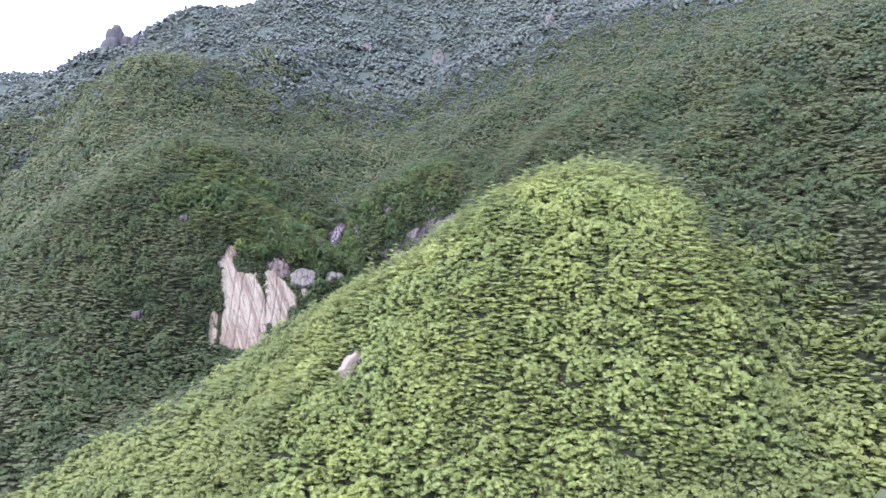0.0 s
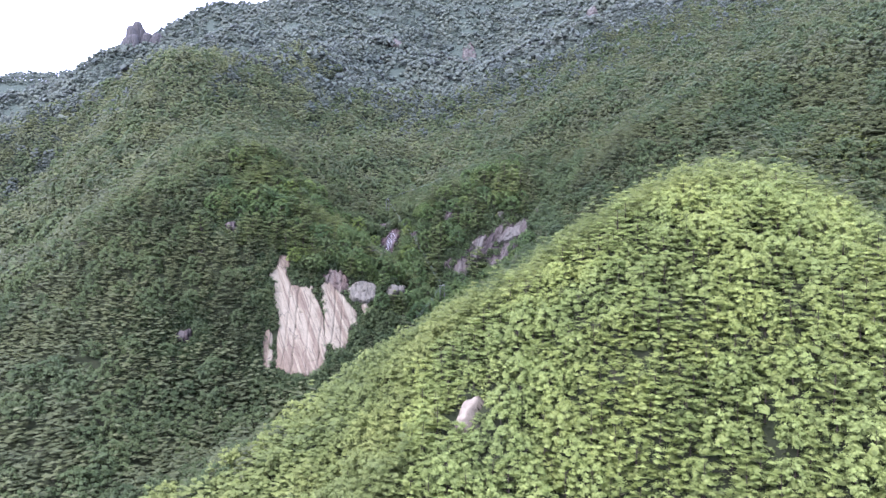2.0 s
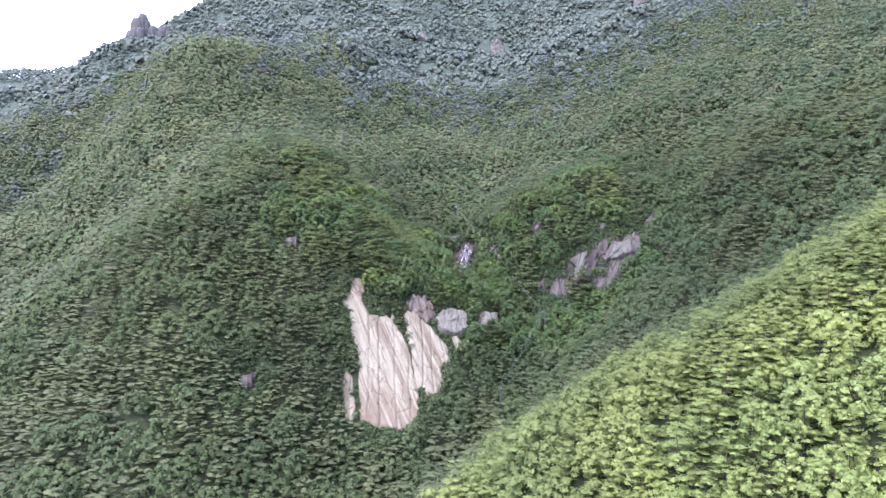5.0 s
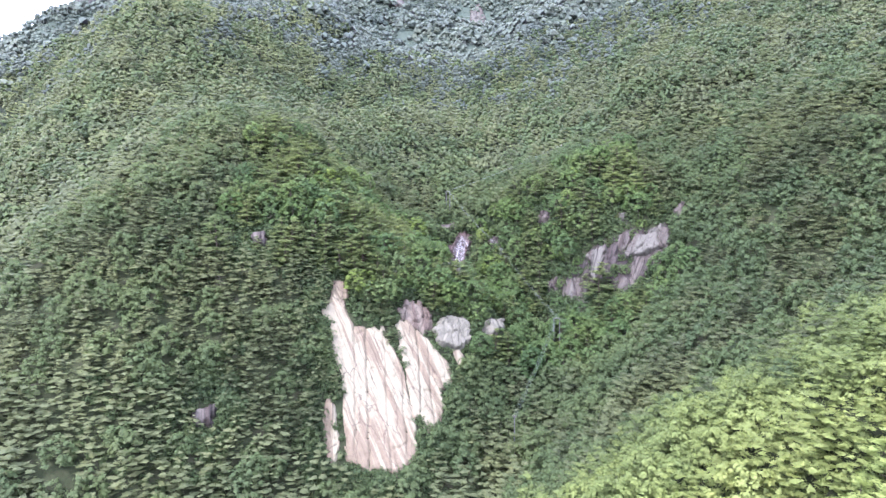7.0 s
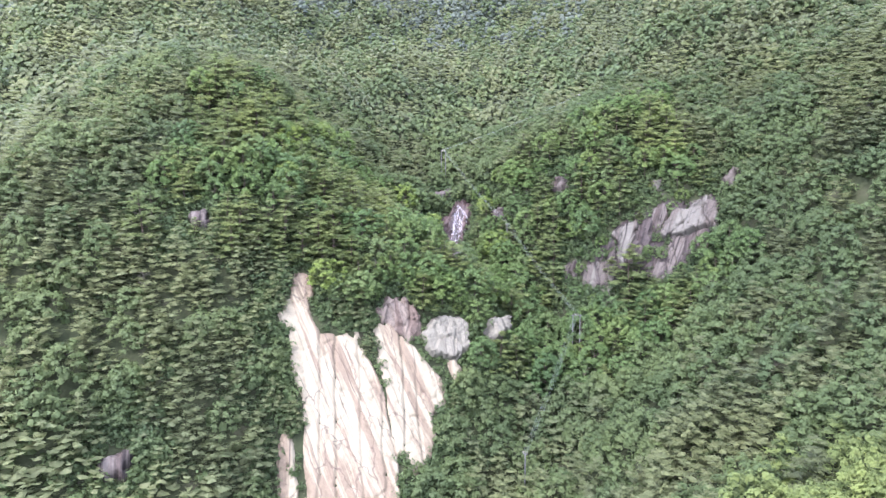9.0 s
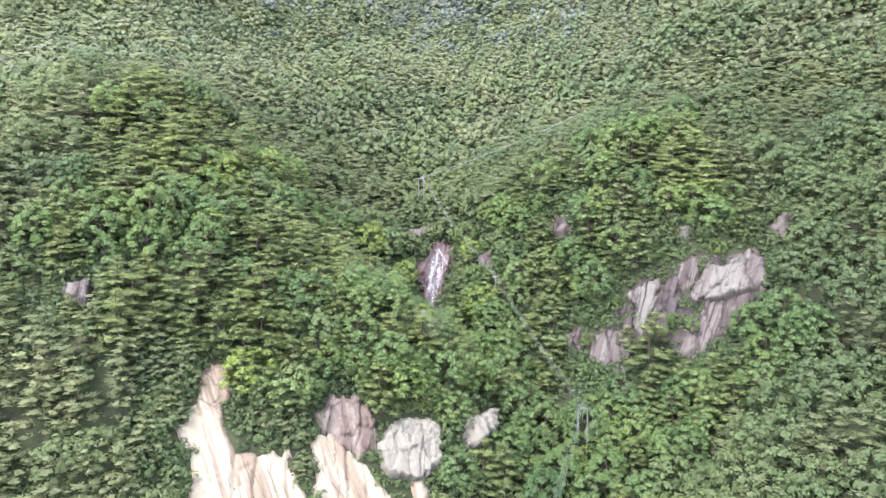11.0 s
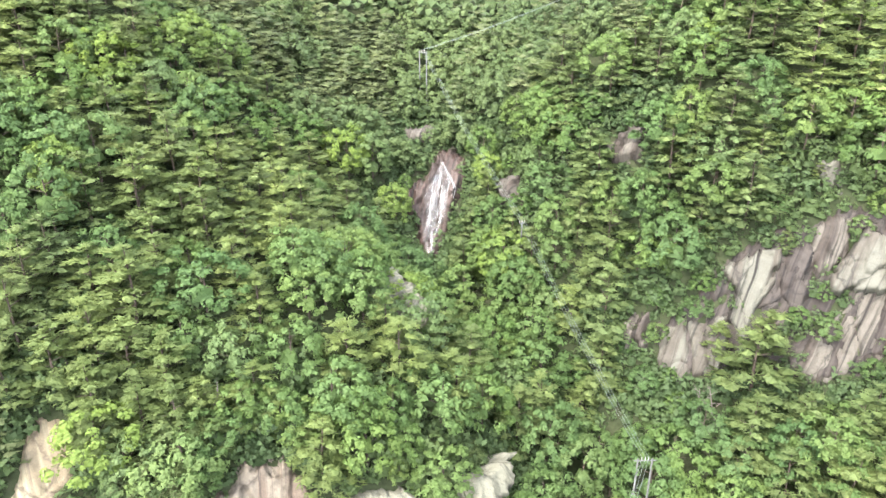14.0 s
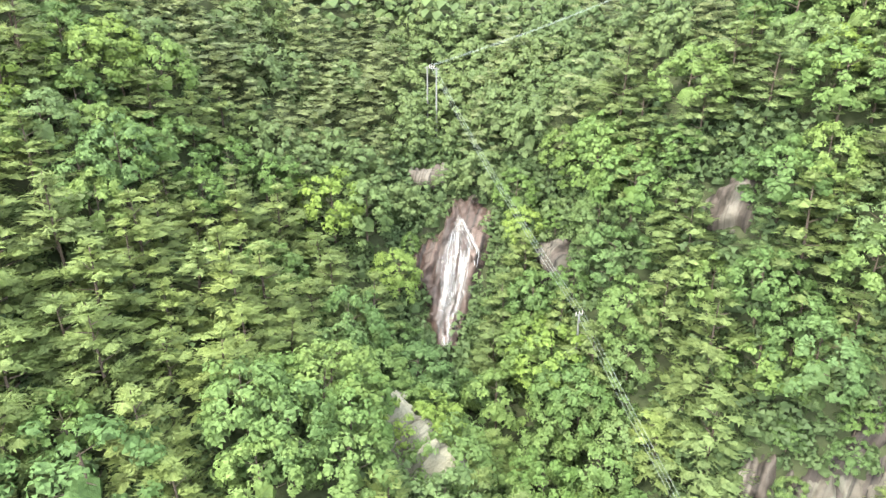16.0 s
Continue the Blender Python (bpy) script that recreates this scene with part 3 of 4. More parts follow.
outcrop("rock_scar", "scar_high", M_STREAKED, "reddish bare scar high on the western slope", 2.0, 0.5, 203, blocks=0.5, size=BLOCKY, group=G3)
outcrop("rock_shelf", "shelf", M_STREAKED, "flat brown rock shelf above the waterfall", 1.4, 0.3, 213, blocks=0.4, size=BLOCKY, group=G3)
outcrop("boulder", "base_rock", M_STREAKED, "dark boulder at the foot of the crag", 1.8, 0.4, 223, blocks=0.6, size=BLOCKY, group=G3)
outcrop("waterfall_rock", "fall", M_WET, "wet reddish-brown rock step under the waterfall", 1.3, 0.6, 233, ((0.1, 0.8, 0.3), (0.62, 0.7, 0.3)), blocks=0.8, size=(1.6, 2.6), step=0.26)
for key, sd in (("slide", 243), ("high_rock", 253), ("high_rock_east", 263), ("high_rock_west", 273)):
    outcrop("far_outcrop", key, M_CRAG, "distant bare rock patch high in the forest", 5.0, 1.0, sd, blocks=1.5, size=(5, 7), step=1.2, edge=1.5, group="far rock patches", grow=1.0)


def pinnacle(x, y, wide, high, seed, label):
    """A rock tower of upright columns side by side, broken at different heights."""
    r = np.random.RandomState(seed)
    tower = tagged(new("rock_pinnacle"), label, "rock tower", "rock towers on the skyline")
    tower.location = (x, y, float(ground_z(x, y)[0]) - 12)
    for k in range(14):
        a, q = r.uniform(0, 6.28), wide * 0.42 * math.sqrt(r.uniform(0, 1))
        cx, cy, w = q * math.cos(a), q * math.sin(a) * 0.6, wide * r.uniform(0.14, 0.24)
        top = 12 + high * (1.0 - 0.75 * (q / (wide * 0.42)) ** 1.5) * r.uniform(0.75, 1.0)
        n, v, f = 6, [], []
        for lev, shrink in ((0, 1.25), (0.5, 1.05), (0.85, 0.9), (1.0, 0.55)):
            v.extend((w * shrink * r.uniform(0.85, 1.15) * math.cos(6.283 * i / n), w * shrink * r.uniform(0.85, 1.15) * math.sin(6.283 * i / n), top * lev) for i in range(n))
        for j in range(3):
            for i in range(n):
                f.append((j * n + i, j * n + (i + 1) % n, (j + 1) * n + (i + 1) % n, (j + 1) * n + i))
        f += [(18, 19, 20, 21), (21, 22, 23, 18)]
        me = mesh_from("rock_column", v, f)
        layer = me.uv_layers.new(name="face")
        vv = np.array(v)
        layer.data.foreach_set("uv", np.c_[vv[:, 0] - vv[:, 1] + 9 * k, vv[:, 2]][np.array(f).ravel()].astype(np.float32).ravel())
        me.materials.append(M_TOWER)
        ob = new("rock_column", me)
        ob.parent = tower
        ob.location = (cx, cy, 0)
    return tower


pinnacle(-416, 846, 40, 31, 5, "tall dark rock tower on the distant skyline")
pinnacle(-392, 850, 20, 15, 6, "low rock knob beside the skyline tower")
pinnacle(-284, 962, 20, 12, 7, "small rock knob on the distant ridge")


# ---- waterfall ----
def strand(name, route, width, lift, seed, parent):
    """A ribbon of falling water with a rounded section, uneven in width, on the rock."""
    r = np.random.RandomState(seed)
    p = np.array(route, float)
    t = np.linspace(0, len(p) - 1, 44)
    x = np.interp(t, range(len(p)), p[:, 0]) + 0.05 * wave(t, t * 0, 0.8, seed)
    y = np.interp(t, range(len(p)), p[:, 1])
    w = np.interp(t, range(len(width)), width) * (1 + 0.35 * wave(t, t * 0, 0.6, seed + 9)) * 0.5
    base = surface(x, y, np.full(len(t), lift) + 0.12 * wave(t, t * 0, 0.7, seed + 4))
    rows = []
    for k, a in enumerate(np.linspace(0, np.pi, 6)):
        off = np.c_[np.cos(a) * w, -0.6 * np.sin(a) * np.minimum(w, 0.35), 0.5 * np.sin(a) * np.minimum(w, 0.35)]
        rows.append(base + off)
    me = mesh_from(name, np.stack(rows, 1).reshape(-1, 3), grid_faces(6, len(t)))
    me.polygons.foreach_set("use_smooth", np.ones(len(me.polygons), bool))
    me.materials.append(M_WATER)
    ob = new(name, me)
    ob.parent = parent
    return ob


waterfall = tagged(new("waterfall"), "tall white waterfall spreading in strands over brown rock", "waterfall")
LEFT = [(-53.9, 346.9), (-55.2, 345.5), (-56.2, 344.2), (-56.7, 341.9), (-56.8, 340.3), (-57.3, 338.0), (-56.8, 335.3)]
RIGHT = [(-53.2, 346.8), (-52.3, 344.8), (-51.5, 343.2), (-52.0, 341.1), (-52.7, 339.7), (-54.2, 337.7), (-54.9, 335.0)]
SIDE = [(-53.4, 346.7), (-52.1, 344.4), (-51.3, 343.0), (-51.7, 341.7)]


def film(name, lift, seed):
    """The falling sheet between its two edges, draped over the rock step."""
    t = np.linspace(0, 6, 64)
    g = np.linspace(0, 1, 22)
    a, b = np.array(LEFT), np.array(RIGHT)
    ax, ay, bx, by = (np.interp(t, range(7), q) for q in (a[:, 0], a[:, 1], b[:, 0], b[:, 1]))
    x = ax[:, None] + (bx - ax)[:, None] * (g[None] * 1.5 - 0.25)
    y = ay[:, None] + (by - ay)[:, None] * g[None]
    u, v = np.broadcast_to(g[None] * 3.0, x.shape).ravel(), np.repeat(t * 2.2, len(g))
    co = surface(x.ravel(), y.ravel(), lift + 0.25 * wave(u * 2, v, 1.6, seed) + 0.2 * wave(u, v, 4, seed + 1))
    f = grid_faces(len(g), len(t))
    me = mesh_from(name, co, f)
    layer = me.uv_layers.new(name="flow")
    layer.data.foreach_set("uv", np.c_[u + seed, v][f.ravel()].astype(np.float32).ravel())
    me.polygons.foreach_set("use_smooth", np.ones(len(f), bool))
    me.materials.append(M_FILM)
    ob = new(name, me)
    ob.parent = waterfall


film("water_sheet", 2.5, 3)
rw = np.random.RandomState(4)
for k in range(4):
    f = (k + rw.uniform(0.1, 0.9)) / 4
    a, b = rw.randint(0, 3), rw.randint(4, 7)
    pts = [(l[0] + (r_[0] - l[0]) * f, l[1] + (r_[1] - l[1]) * f) for l, r_ in zip(LEFT, RIGHT)][a:b]
    strand("water_strand", pts, [rw.uniform(0.01, 0.03) for _ in pts], 2.5, 40 + k, waterfall)
strand("water_strand", SIDE, (0.05, 0.09, 0.1, 0.05), 2.2, 60, waterfall)
strand("water_strand", [(p + 0.3, q - 0.2) for p, q in SIDE], (0.04, 0.06, 0.06, 0.04), 2.2, 61, waterfall)


# ---- power line ----
def tube(points, radius, sides=6):
    """A round tube along points, as vertices and quads."""
    p = np.array(points, float)
    d = np.gradient(p, axis=0)
    d /= np.linalg.norm(d, axis=1)[:, None]
    side = np.cross(d, (0.13, 0.21, 0.97) if abs(d[0, 2]) < 0.9 else (1.0, 0.1, 0))
    side /= np.linalg.norm(side, axis=1)[:, None]
    up = np.cross(side, d)
    rad = np.broadcast_to(np.asarray(radius, float), (len(p),))
    a = np.arange(sides) * 2 * np.pi / sides
    v = (p[:, None] + (np.cos(a)[None, :, None] * side[:, None] + np.sin(a)[None, :, None] * up[:, None]) * rad[:, None, None]).reshape(-1, 3)
    i = np.arange(len(p) * sides).reshape(len(p), sides)
    j = np.roll(i, -1, 1)
    return v, np.stack([i[:-1], j[:-1], j[1:], i[1:]], -1).reshape(-1, 4)


def part(name, points, radius, mat, parent, label="", sides=6):
    v, f = tube(points, radius, sides)
    me = mesh_from(name, v, f)
    me.polygons.foreach_set("use_smooth", np.ones(len(f), bool))
    me.materials.append(mat)
    ob = new(name, me)
    ob.parent = parent
    return tagged(ob, label)


LINE = [(-46.6, 265.7, 70.2), (-29.6, 297.3, 89.6), (-42.1, 326.5, 108.5), (-58.0, 361.2, 129.3), (-15.0, 359.0, 146.5), (60.0, 372.0, 190.0)]
SPREAD = 0.4  # from the line's middle to its outer wire


def line_pole(k):
    x, y, top = LINE[k]
    twin = k in (1, 3)
    x0, y0, _ = LINE[max(0, k - 1)]
    x1, y1, _ = LINE[min(len(LINE) - 1, k + 1)]
    a = math.atan2(y1 - y0, x1 - x0) - math.pi / 2
    if k == 1:
        a = 0.05
    c, s = math.cos(a), math.sin(a)
    foot = float(ground_z(x, y)[0]) - 1.0
    pole = tagged(new("power_pole"), "pale twin power pole with a crossarm above the trees" if twin else "slim pale single power pole above the trees", "utility pole", "poles of the power line")
    pole.location = (x, y, foot)
    h = top - foot
    for o in ((-0.85, 0.85) if twin else (0.0,)):
        part("pole_shaft", [(o * c, o * s, 0), (o * c, o * s, h * 0.5), (o * c, o * s, h)], (0.14, 0.125, 0.1), M_POLE, pole, sides=8)
    arm = 1.3 if twin else 0.42
    beam = part("crossarm", [(-arm * c, -arm * s, h - 0.25), (0, 0, h - 0.25), (arm * c, arm * s, h - 0.25)], 0.06, M_POLE, pole, sides=4)
    ends = []
    for o in (-SPREAD, 0.0, SPREAD):
        part("insulator", [(o * c, o * s, h - 0.2), (o * c, o * s, h - 0.05), (o * c, o * s, h + 0.1), (o * c, o * s, h + 0.25)], (0.03, 0.05, 0.05, 0.025), M_CERAMIC, beam)
        ends.append(Vector((x + o * c, y + o * s, foot + h + 0.22)))
    return ends


hooks = [line_pole(k) for k in range(5)]
for k in range(4):
    for o in range(3):
        a, b = hooks[k][o], hooks[k + 1][o]
        pts = []
        for f in np.linspace(0, 1, 17):
            q = a.lerp(b, f)
            q.z -= 0.022 * (b - a).length * 4 * f * (1 - f)
            pts.append(tuple(q))
        v, f = tube(pts, 0.0125, 5)
        me = mesh_from("power_cable", v, f)
        me.materials.append(M_WIRE)
        tagged(new("power_cable", me), "thin pale cable sagging between the power poles", "cable", "cables of the power line")


def line_near(x, y):
    """Distance in plan from the power line."""
    d = np.full(len(x), 999.0)
    for (ax, ay, _), (bx, by, _) in zip(LINE[:2], LINE[1:3]):
        ex, ey = bx - ax, by - ay
        f = np.clip(((x - ax) * ex + (y - ay) * ey) / (ex * ex + ey * ey), 0, 1)
        d = np.minimum(d, np.hypot(x - ax - f * ex, y - ay - f * ey))
    return d


# ---- trees ----
def unit(v):
    return v / (np.linalg.norm(v, axis=1)[:, None] + 1e-9)


def leaves(r, centres, radii, n, size, lift):
    """n small leaf sprays on each clump, facing outwards and upwards: their corners, and the way in which each faces."""
    c = np.repeat(centres, n, 0)
    rad = np.repeat(radii, n, 0)
    d = r.normal(size=(len(c), 3))
    d[:, 2] = np.abs(d[:, 2]) * 1.1 - 0.25
    d = unit(d)
    p = c + d * rad * r.uniform(0.86, 1.06, (len(c), 1))
    out = unit(d / rad)
    nrm = unit(out + np.array([0, 0, lift]) + r.normal(size=out.shape) * 0.28)
    a = unit(np.cross(nrm, r.normal(size=nrm.shape)))
    b = np.cross(nrm, a)
    s = size * r.uniform(0.65, 1.35, (len(c), 1))
    return np.stack([p + a * s, p - a * s * 0.55 + b * s * 0.75, p - a * s * 0.5 - b * s * 0.8], 1).reshape(-1, 3), unit(out + 0.3 * nrm)


def sprays(r, centres, ways, radii, n, size):
    """n narrow needle shoots on each bough, lying along it and fanning out over its edge: their corners, and the way in which each faces."""
    c, w, rad = np.repeat(centres, n, 0), np.repeat(ways, n), np.repeat(radii, n)
    m = len(c)
    ang = w + r.normal(size=m) * 0.8
    q, ph = np.sqrt(r.uniform(0.03, 1, m)) * rad, r.uniform(0, 6.283, m)
    lx, ly = 1.3 * np.cos(ph) * q, 0.85 * np.sin(ph) * q
    hx, hy = lx * np.cos(w) - ly * np.sin(w), lx * np.sin(w) + ly * np.cos(w)
    out = unit(np.c_[np.cos(ang) + 0.7 * hx / rad, np.sin(ang) + 0.7 * hy / rad, r.uniform(-0.15, 0.45, m)])
    p = c + np.c_[hx, hy, (0.2 - 0.26 * (q / rad) ** 2) * rad + r.uniform(-0.12, 0.16, m) * rad]
    side = unit(np.cross(out, np.c_[r.normal(size=(m, 2)) * 0.4, np.ones(m)]))
    ln = (size * r.uniform(0.7, 1.4, m))[:, None]
    face = unit(np.c_[0.7 * hx / rad, 0.7 * hy / rad, np.full(m, 0.9)] + r.normal(size=(m, 3)) * 0.12)
    return np.stack([p + out * ln * 1.25, p - out * ln * 0.4 + side * ln * 0.24, p - out * ln * 0.4 - side * ln * 0.24], 1).reshape(-1, 3), face


def own_ways(p, up):
    """The way in which each triangle faces, turned upwards."""
    t = np.asarray(p).reshape(-1, 3, 3)
    n = unit(np.cross(t[:, 1] - t[:, 0], t[:, 2] - t[:, 0]))
    n *= np.where(n[:, 2] < 0, -1, 1)[:, None]
    return unit(n + (0, 0, up))


def pads(r, centres, ways, radii, corners, full=0.82):
    """Jagged, domed boughs, longer away from the stem; they carry the needle sprays."""
    out = []
    for c, a, w in zip(centres, ways, radii):
        top = np.array(c) + (0, 0, 0.22 * w)
        rim, tip, lean = [], r.uniform(-0.12, 0.22), r.uniform(-0.15, 0.15)
        for k in range(corners):
            t = 6.283 * (k + r.uniform(-0.3, 0.3)) / corners
            q = full * w * (r.uniform(0.95, 1.25) if k % 2 else r.uniform(0.65, 0.9))
            x, y = 1.3 * q * math.cos(t), 0.85 * q * math.sin(t)
            rim.append(np.array(c) + (x * math.cos(a) - y * math.sin(a), x * math.sin(a) + y * math.cos(a), -0.14 * w + tip * x + lean * y + r.uniform(-0.08, 0.08) * w))
        for k in range(corners):
            out.extend((top, rim[k], rim[(k + 1) % corners]))
    return np.array(out)


def lumps(r, centres, radii, n, full=1.0):
    """Uneven rounded leaf masses; they carry the leaf sprays."""
    out, face = [], []
    for c, (w, _, h) in zip(centres, np.array(radii) * full):
        ring = lambda q, z, o: [np.array(c) + (q * w * r.uniform(0.8, 1.15) * math.cos(6.283 * (k + o) / n), q * w * r.uniform(0.8, 1.15) * math.sin(6.283 * (k + o) / n), z * h + r.uniform(-0.1, 0.1)) for k in range(n)]
        top, mid, low = np.array(c) + (r.uniform(-0.2, 0.2), r.uniform(-0.2, 0.2), 0.85 * h), ring(0.62, 0.5, 0), ring(0.85, -0.35, 0.5)
        for k in range(n):
            j = (k + 1) % n
            tri = (top, mid[k], mid[j], mid[k], low[k], mid[j], mid[j], low[k], low[j])
            out.extend(tri)
            face.extend(np.array(tri).reshape(3, 3, 3).mean(1) - np.array(c) + (0, 0, 0.15 * h))
    return np.array(out), unit(np.array(face))


def crown_of(tris, ways, own):
    """A crown: its triangles, and the way in which each faces: partly as its own bough or clump does, partly out from the stem."""
    c = tris.reshape(-1, 3, 3).mean(1)
    top = tris[:, 2].max()
    out = np.c_[c[:, :2] / max(1.0, np.percentile(np.hypot(tris[:, 0], tris[:, 1]), 90)), (c[:, 2] - 0.35 * top) / (0.65 * top)]
    return tris, unit(own * ways + (1 - own) * unit(out) + (0, 0, 0.12))


def pine_crown(r, h, n_layers, per_layer, corners, n, size, broad=1.0, own=0.42):
    """Flat boughs of needles in tiers, with gaps between them, of uneven reach; the top is broad and uneven."""
    cs, ws, rs = [], [], []
    for k in range(n_layers):
        f = k / max(1, n_layers - 1)
        wide = 3.1 * broad * (1 - f) ** 0.65 + 0.1
        z = h * (0.22 + 0.74 * f)
        m = max(1, round(per_layer * (1 - 0.78 * f)))
        start = r.uniform(0, 6.28)
        for j in range(m):
            a = start + 6.28 * j / m + r.uniform(-0.35, 0.35)
            d = wide * math.sqrt(r.uniform(0.12, 1.0))
            cs.append((d * math.cos(a), d * math.sin(a), z + r.uniform(-0.09, 0.09) * h + 0.05 * d))
            ws.append(a)
            rs.append(r.uniform(0.75, 1.25) * (1.0 - 0.3 * f) * (1.0 if n_layers > 5 else 1.15 if n_layers > 4 else 1.4))
    tris = pads(r, cs, ws, rs, corners, 0.64 if n >= 16 else 0.74 if n >= 8 else 0.92)
    ways = own_ways(tris, 0.3)
    if n:
        more, faced = sprays(r, np.array(cs), np.array(ws), np.array(rs), n, size)
        tris, ways = np.concatenate([tris, more]), np.concatenate([ways, faced])
    return crown_of(tris, ways, own)


def leafy_crown(r, h, clumps, corners, n, size, broad=1.0):
    """Small clumps of leaves, close together over a broad uneven dome."""
    cs, rs = [(0.0, 0.0, h * 0.46)], [(1.5 * broad, 1.5 * broad, h * 0.2)]
    lean = r.uniform(-0.4, 0.4, 2)
    bulge = r.uniform(0, 6.28, 2)
    for k in range(clumps):
        f = (k + 0.5) / clumps
        up = 1 - f * 1.5
        a = k * 2.4 + r.uniform(-0.5, 0.5)
        reach_out = (1 + 0.14 * math.sin(2 * a + bulge[0]) + 0.1 * math.sin(3 * a + bulge[1])) * r.uniform(0.9, 1.06)
        q = math.sqrt(max(0.02, 1 - up * up)) * reach_out * broad
        cs.append((2.7 * q * math.cos(a) + lean[0], 2.7 * q * math.sin(a) + lean[1], h * 0.56 + h * 0.36 * up * reach_out))
        w = r.uniform(0.62, 1.0) * math.sqrt(30 / max(6, clumps)) * 0.95
        rs.append((w, w, w * 0.8))
    tris, ways = lumps(r, cs, rs, corners, 0.68 if n >= 12 else 0.92 if n > 1 else 1.05)
    if n:
        more, faced = leaves(r, np.array(cs[1:]), np.array(rs[1:]), n, size, 0.35)
        tris, ways = np.concatenate([tris, more]), np.concatenate([ways, faced])
    return crown_of(tris, ways, 0.4)


def stem(r, h, sides, limbs, width=0.2, spread=2.1, twigs=0):
    """A tapered trunk with tapered limbs, as triangles."""
    out = []

    def rod(a, b, ra, rb):
        a, b = np.array(a, float), np.array(b, float)
        d = (b - a) / np.linalg.norm(b - a)
        u = np.cross(d, (0.3, 0.9, 0.2))
        u /= np.linalg.norm(u)
        v = np.cross(d, u)
        ring = [(math.cos(6.283 * k / sides), math.sin(6.283 * k / sides)) for k in range(sides)]
        lo = [a + (u * c + v * s) * ra for c, s in ring]
        hi = [b + (u * c + v * s) * rb for c, s in ring]
        for k in range(sides):
            j = (k + 1) % sides
            out.extend((lo[k], lo[j], hi[j], lo[k], hi[j], hi[k]))

    bend = r.uniform(-0.3, 0.3, 2)
    mid = (bend[0], bend[1], h * 0.5)
    rod((0, 0, -2.0), mid, width, width * 0.7)
    rod(mid, (bend[0] * 0.5, bend[1] * 0.5, h * 0.95), width * 0.7, width * 0.2)
    for k in range(limbs):
        f = 0.35 + 0.55 * k / max(1, limbs)
        a = k * 2.4 + r.uniform(-0.4, 0.4)
        d = spread * (1.25 - f)
        tip = np.array((d * math.cos(a), d * math.sin(a), h * f + 0.5))
        rod((bend[0] * (1 - f), bend[1] * (1 - f), h * f), tip, width * 0.35, width * 0.1)
        for _ in range(twigs):
            q = np.array((bend[0] * (1 - f), bend[1] * (1 - f), h * f)) * 0.5 + tip * 0.5
            rod(q, q + np.array((math.cos(a), math.sin(a), 0.4)) * 0.5 + r.uniform(-0.6, 0.6, 3), width * 0.15, width * 0.05)
    return np.array(out)


def keep_swell(me, n):
    at = me.attributes.new("swell", "FLOAT_VECTOR", "FACE")
    at.data.foreach_set("vector", np.asarray(n, np.float32).ravel())


rng = np.random.RandomState(11)


def scatter(x0, x1, y0, y1, gap, tries, tighter=None):
    """Uneven places at least about a gap apart along the slope, so that steep ground is as well covered as gentle."""
    n = int((x1 - x0) * (y1 - y0) / gap ** 2 * tries)
    x, y = rng.uniform(x0, x1, n), rng.uniform(y0, y1, n)
    z = ground_z(x, y)
    g = gap * rng.uniform(0.8, 1.2, n)
    if tighter:
        g *= tighter(x, y)
    cells = {}
    keep = []
    for k in range(n):
        a, b = int(x[k] // gap), int(y[k] // gap)
        ok = True
        for i in (a - 1, a, a + 1):
            for j in (b - 1, b, b + 1):
                for m in cells.get((i, j), ()):
                    if (x[m] - x[k]) ** 2 + (y[m] - y[k]) ** 2 + 0.75 * (z[m] - z[k]) ** 2 < g[k] * g[k]:
                        ok = False
                        break
                if not ok:
                    break
            if not ok:
                break
        if ok:
            cells.setdefault((a, b), []).append(k)
            keep.append(k)
    return x[keep], y[keep]


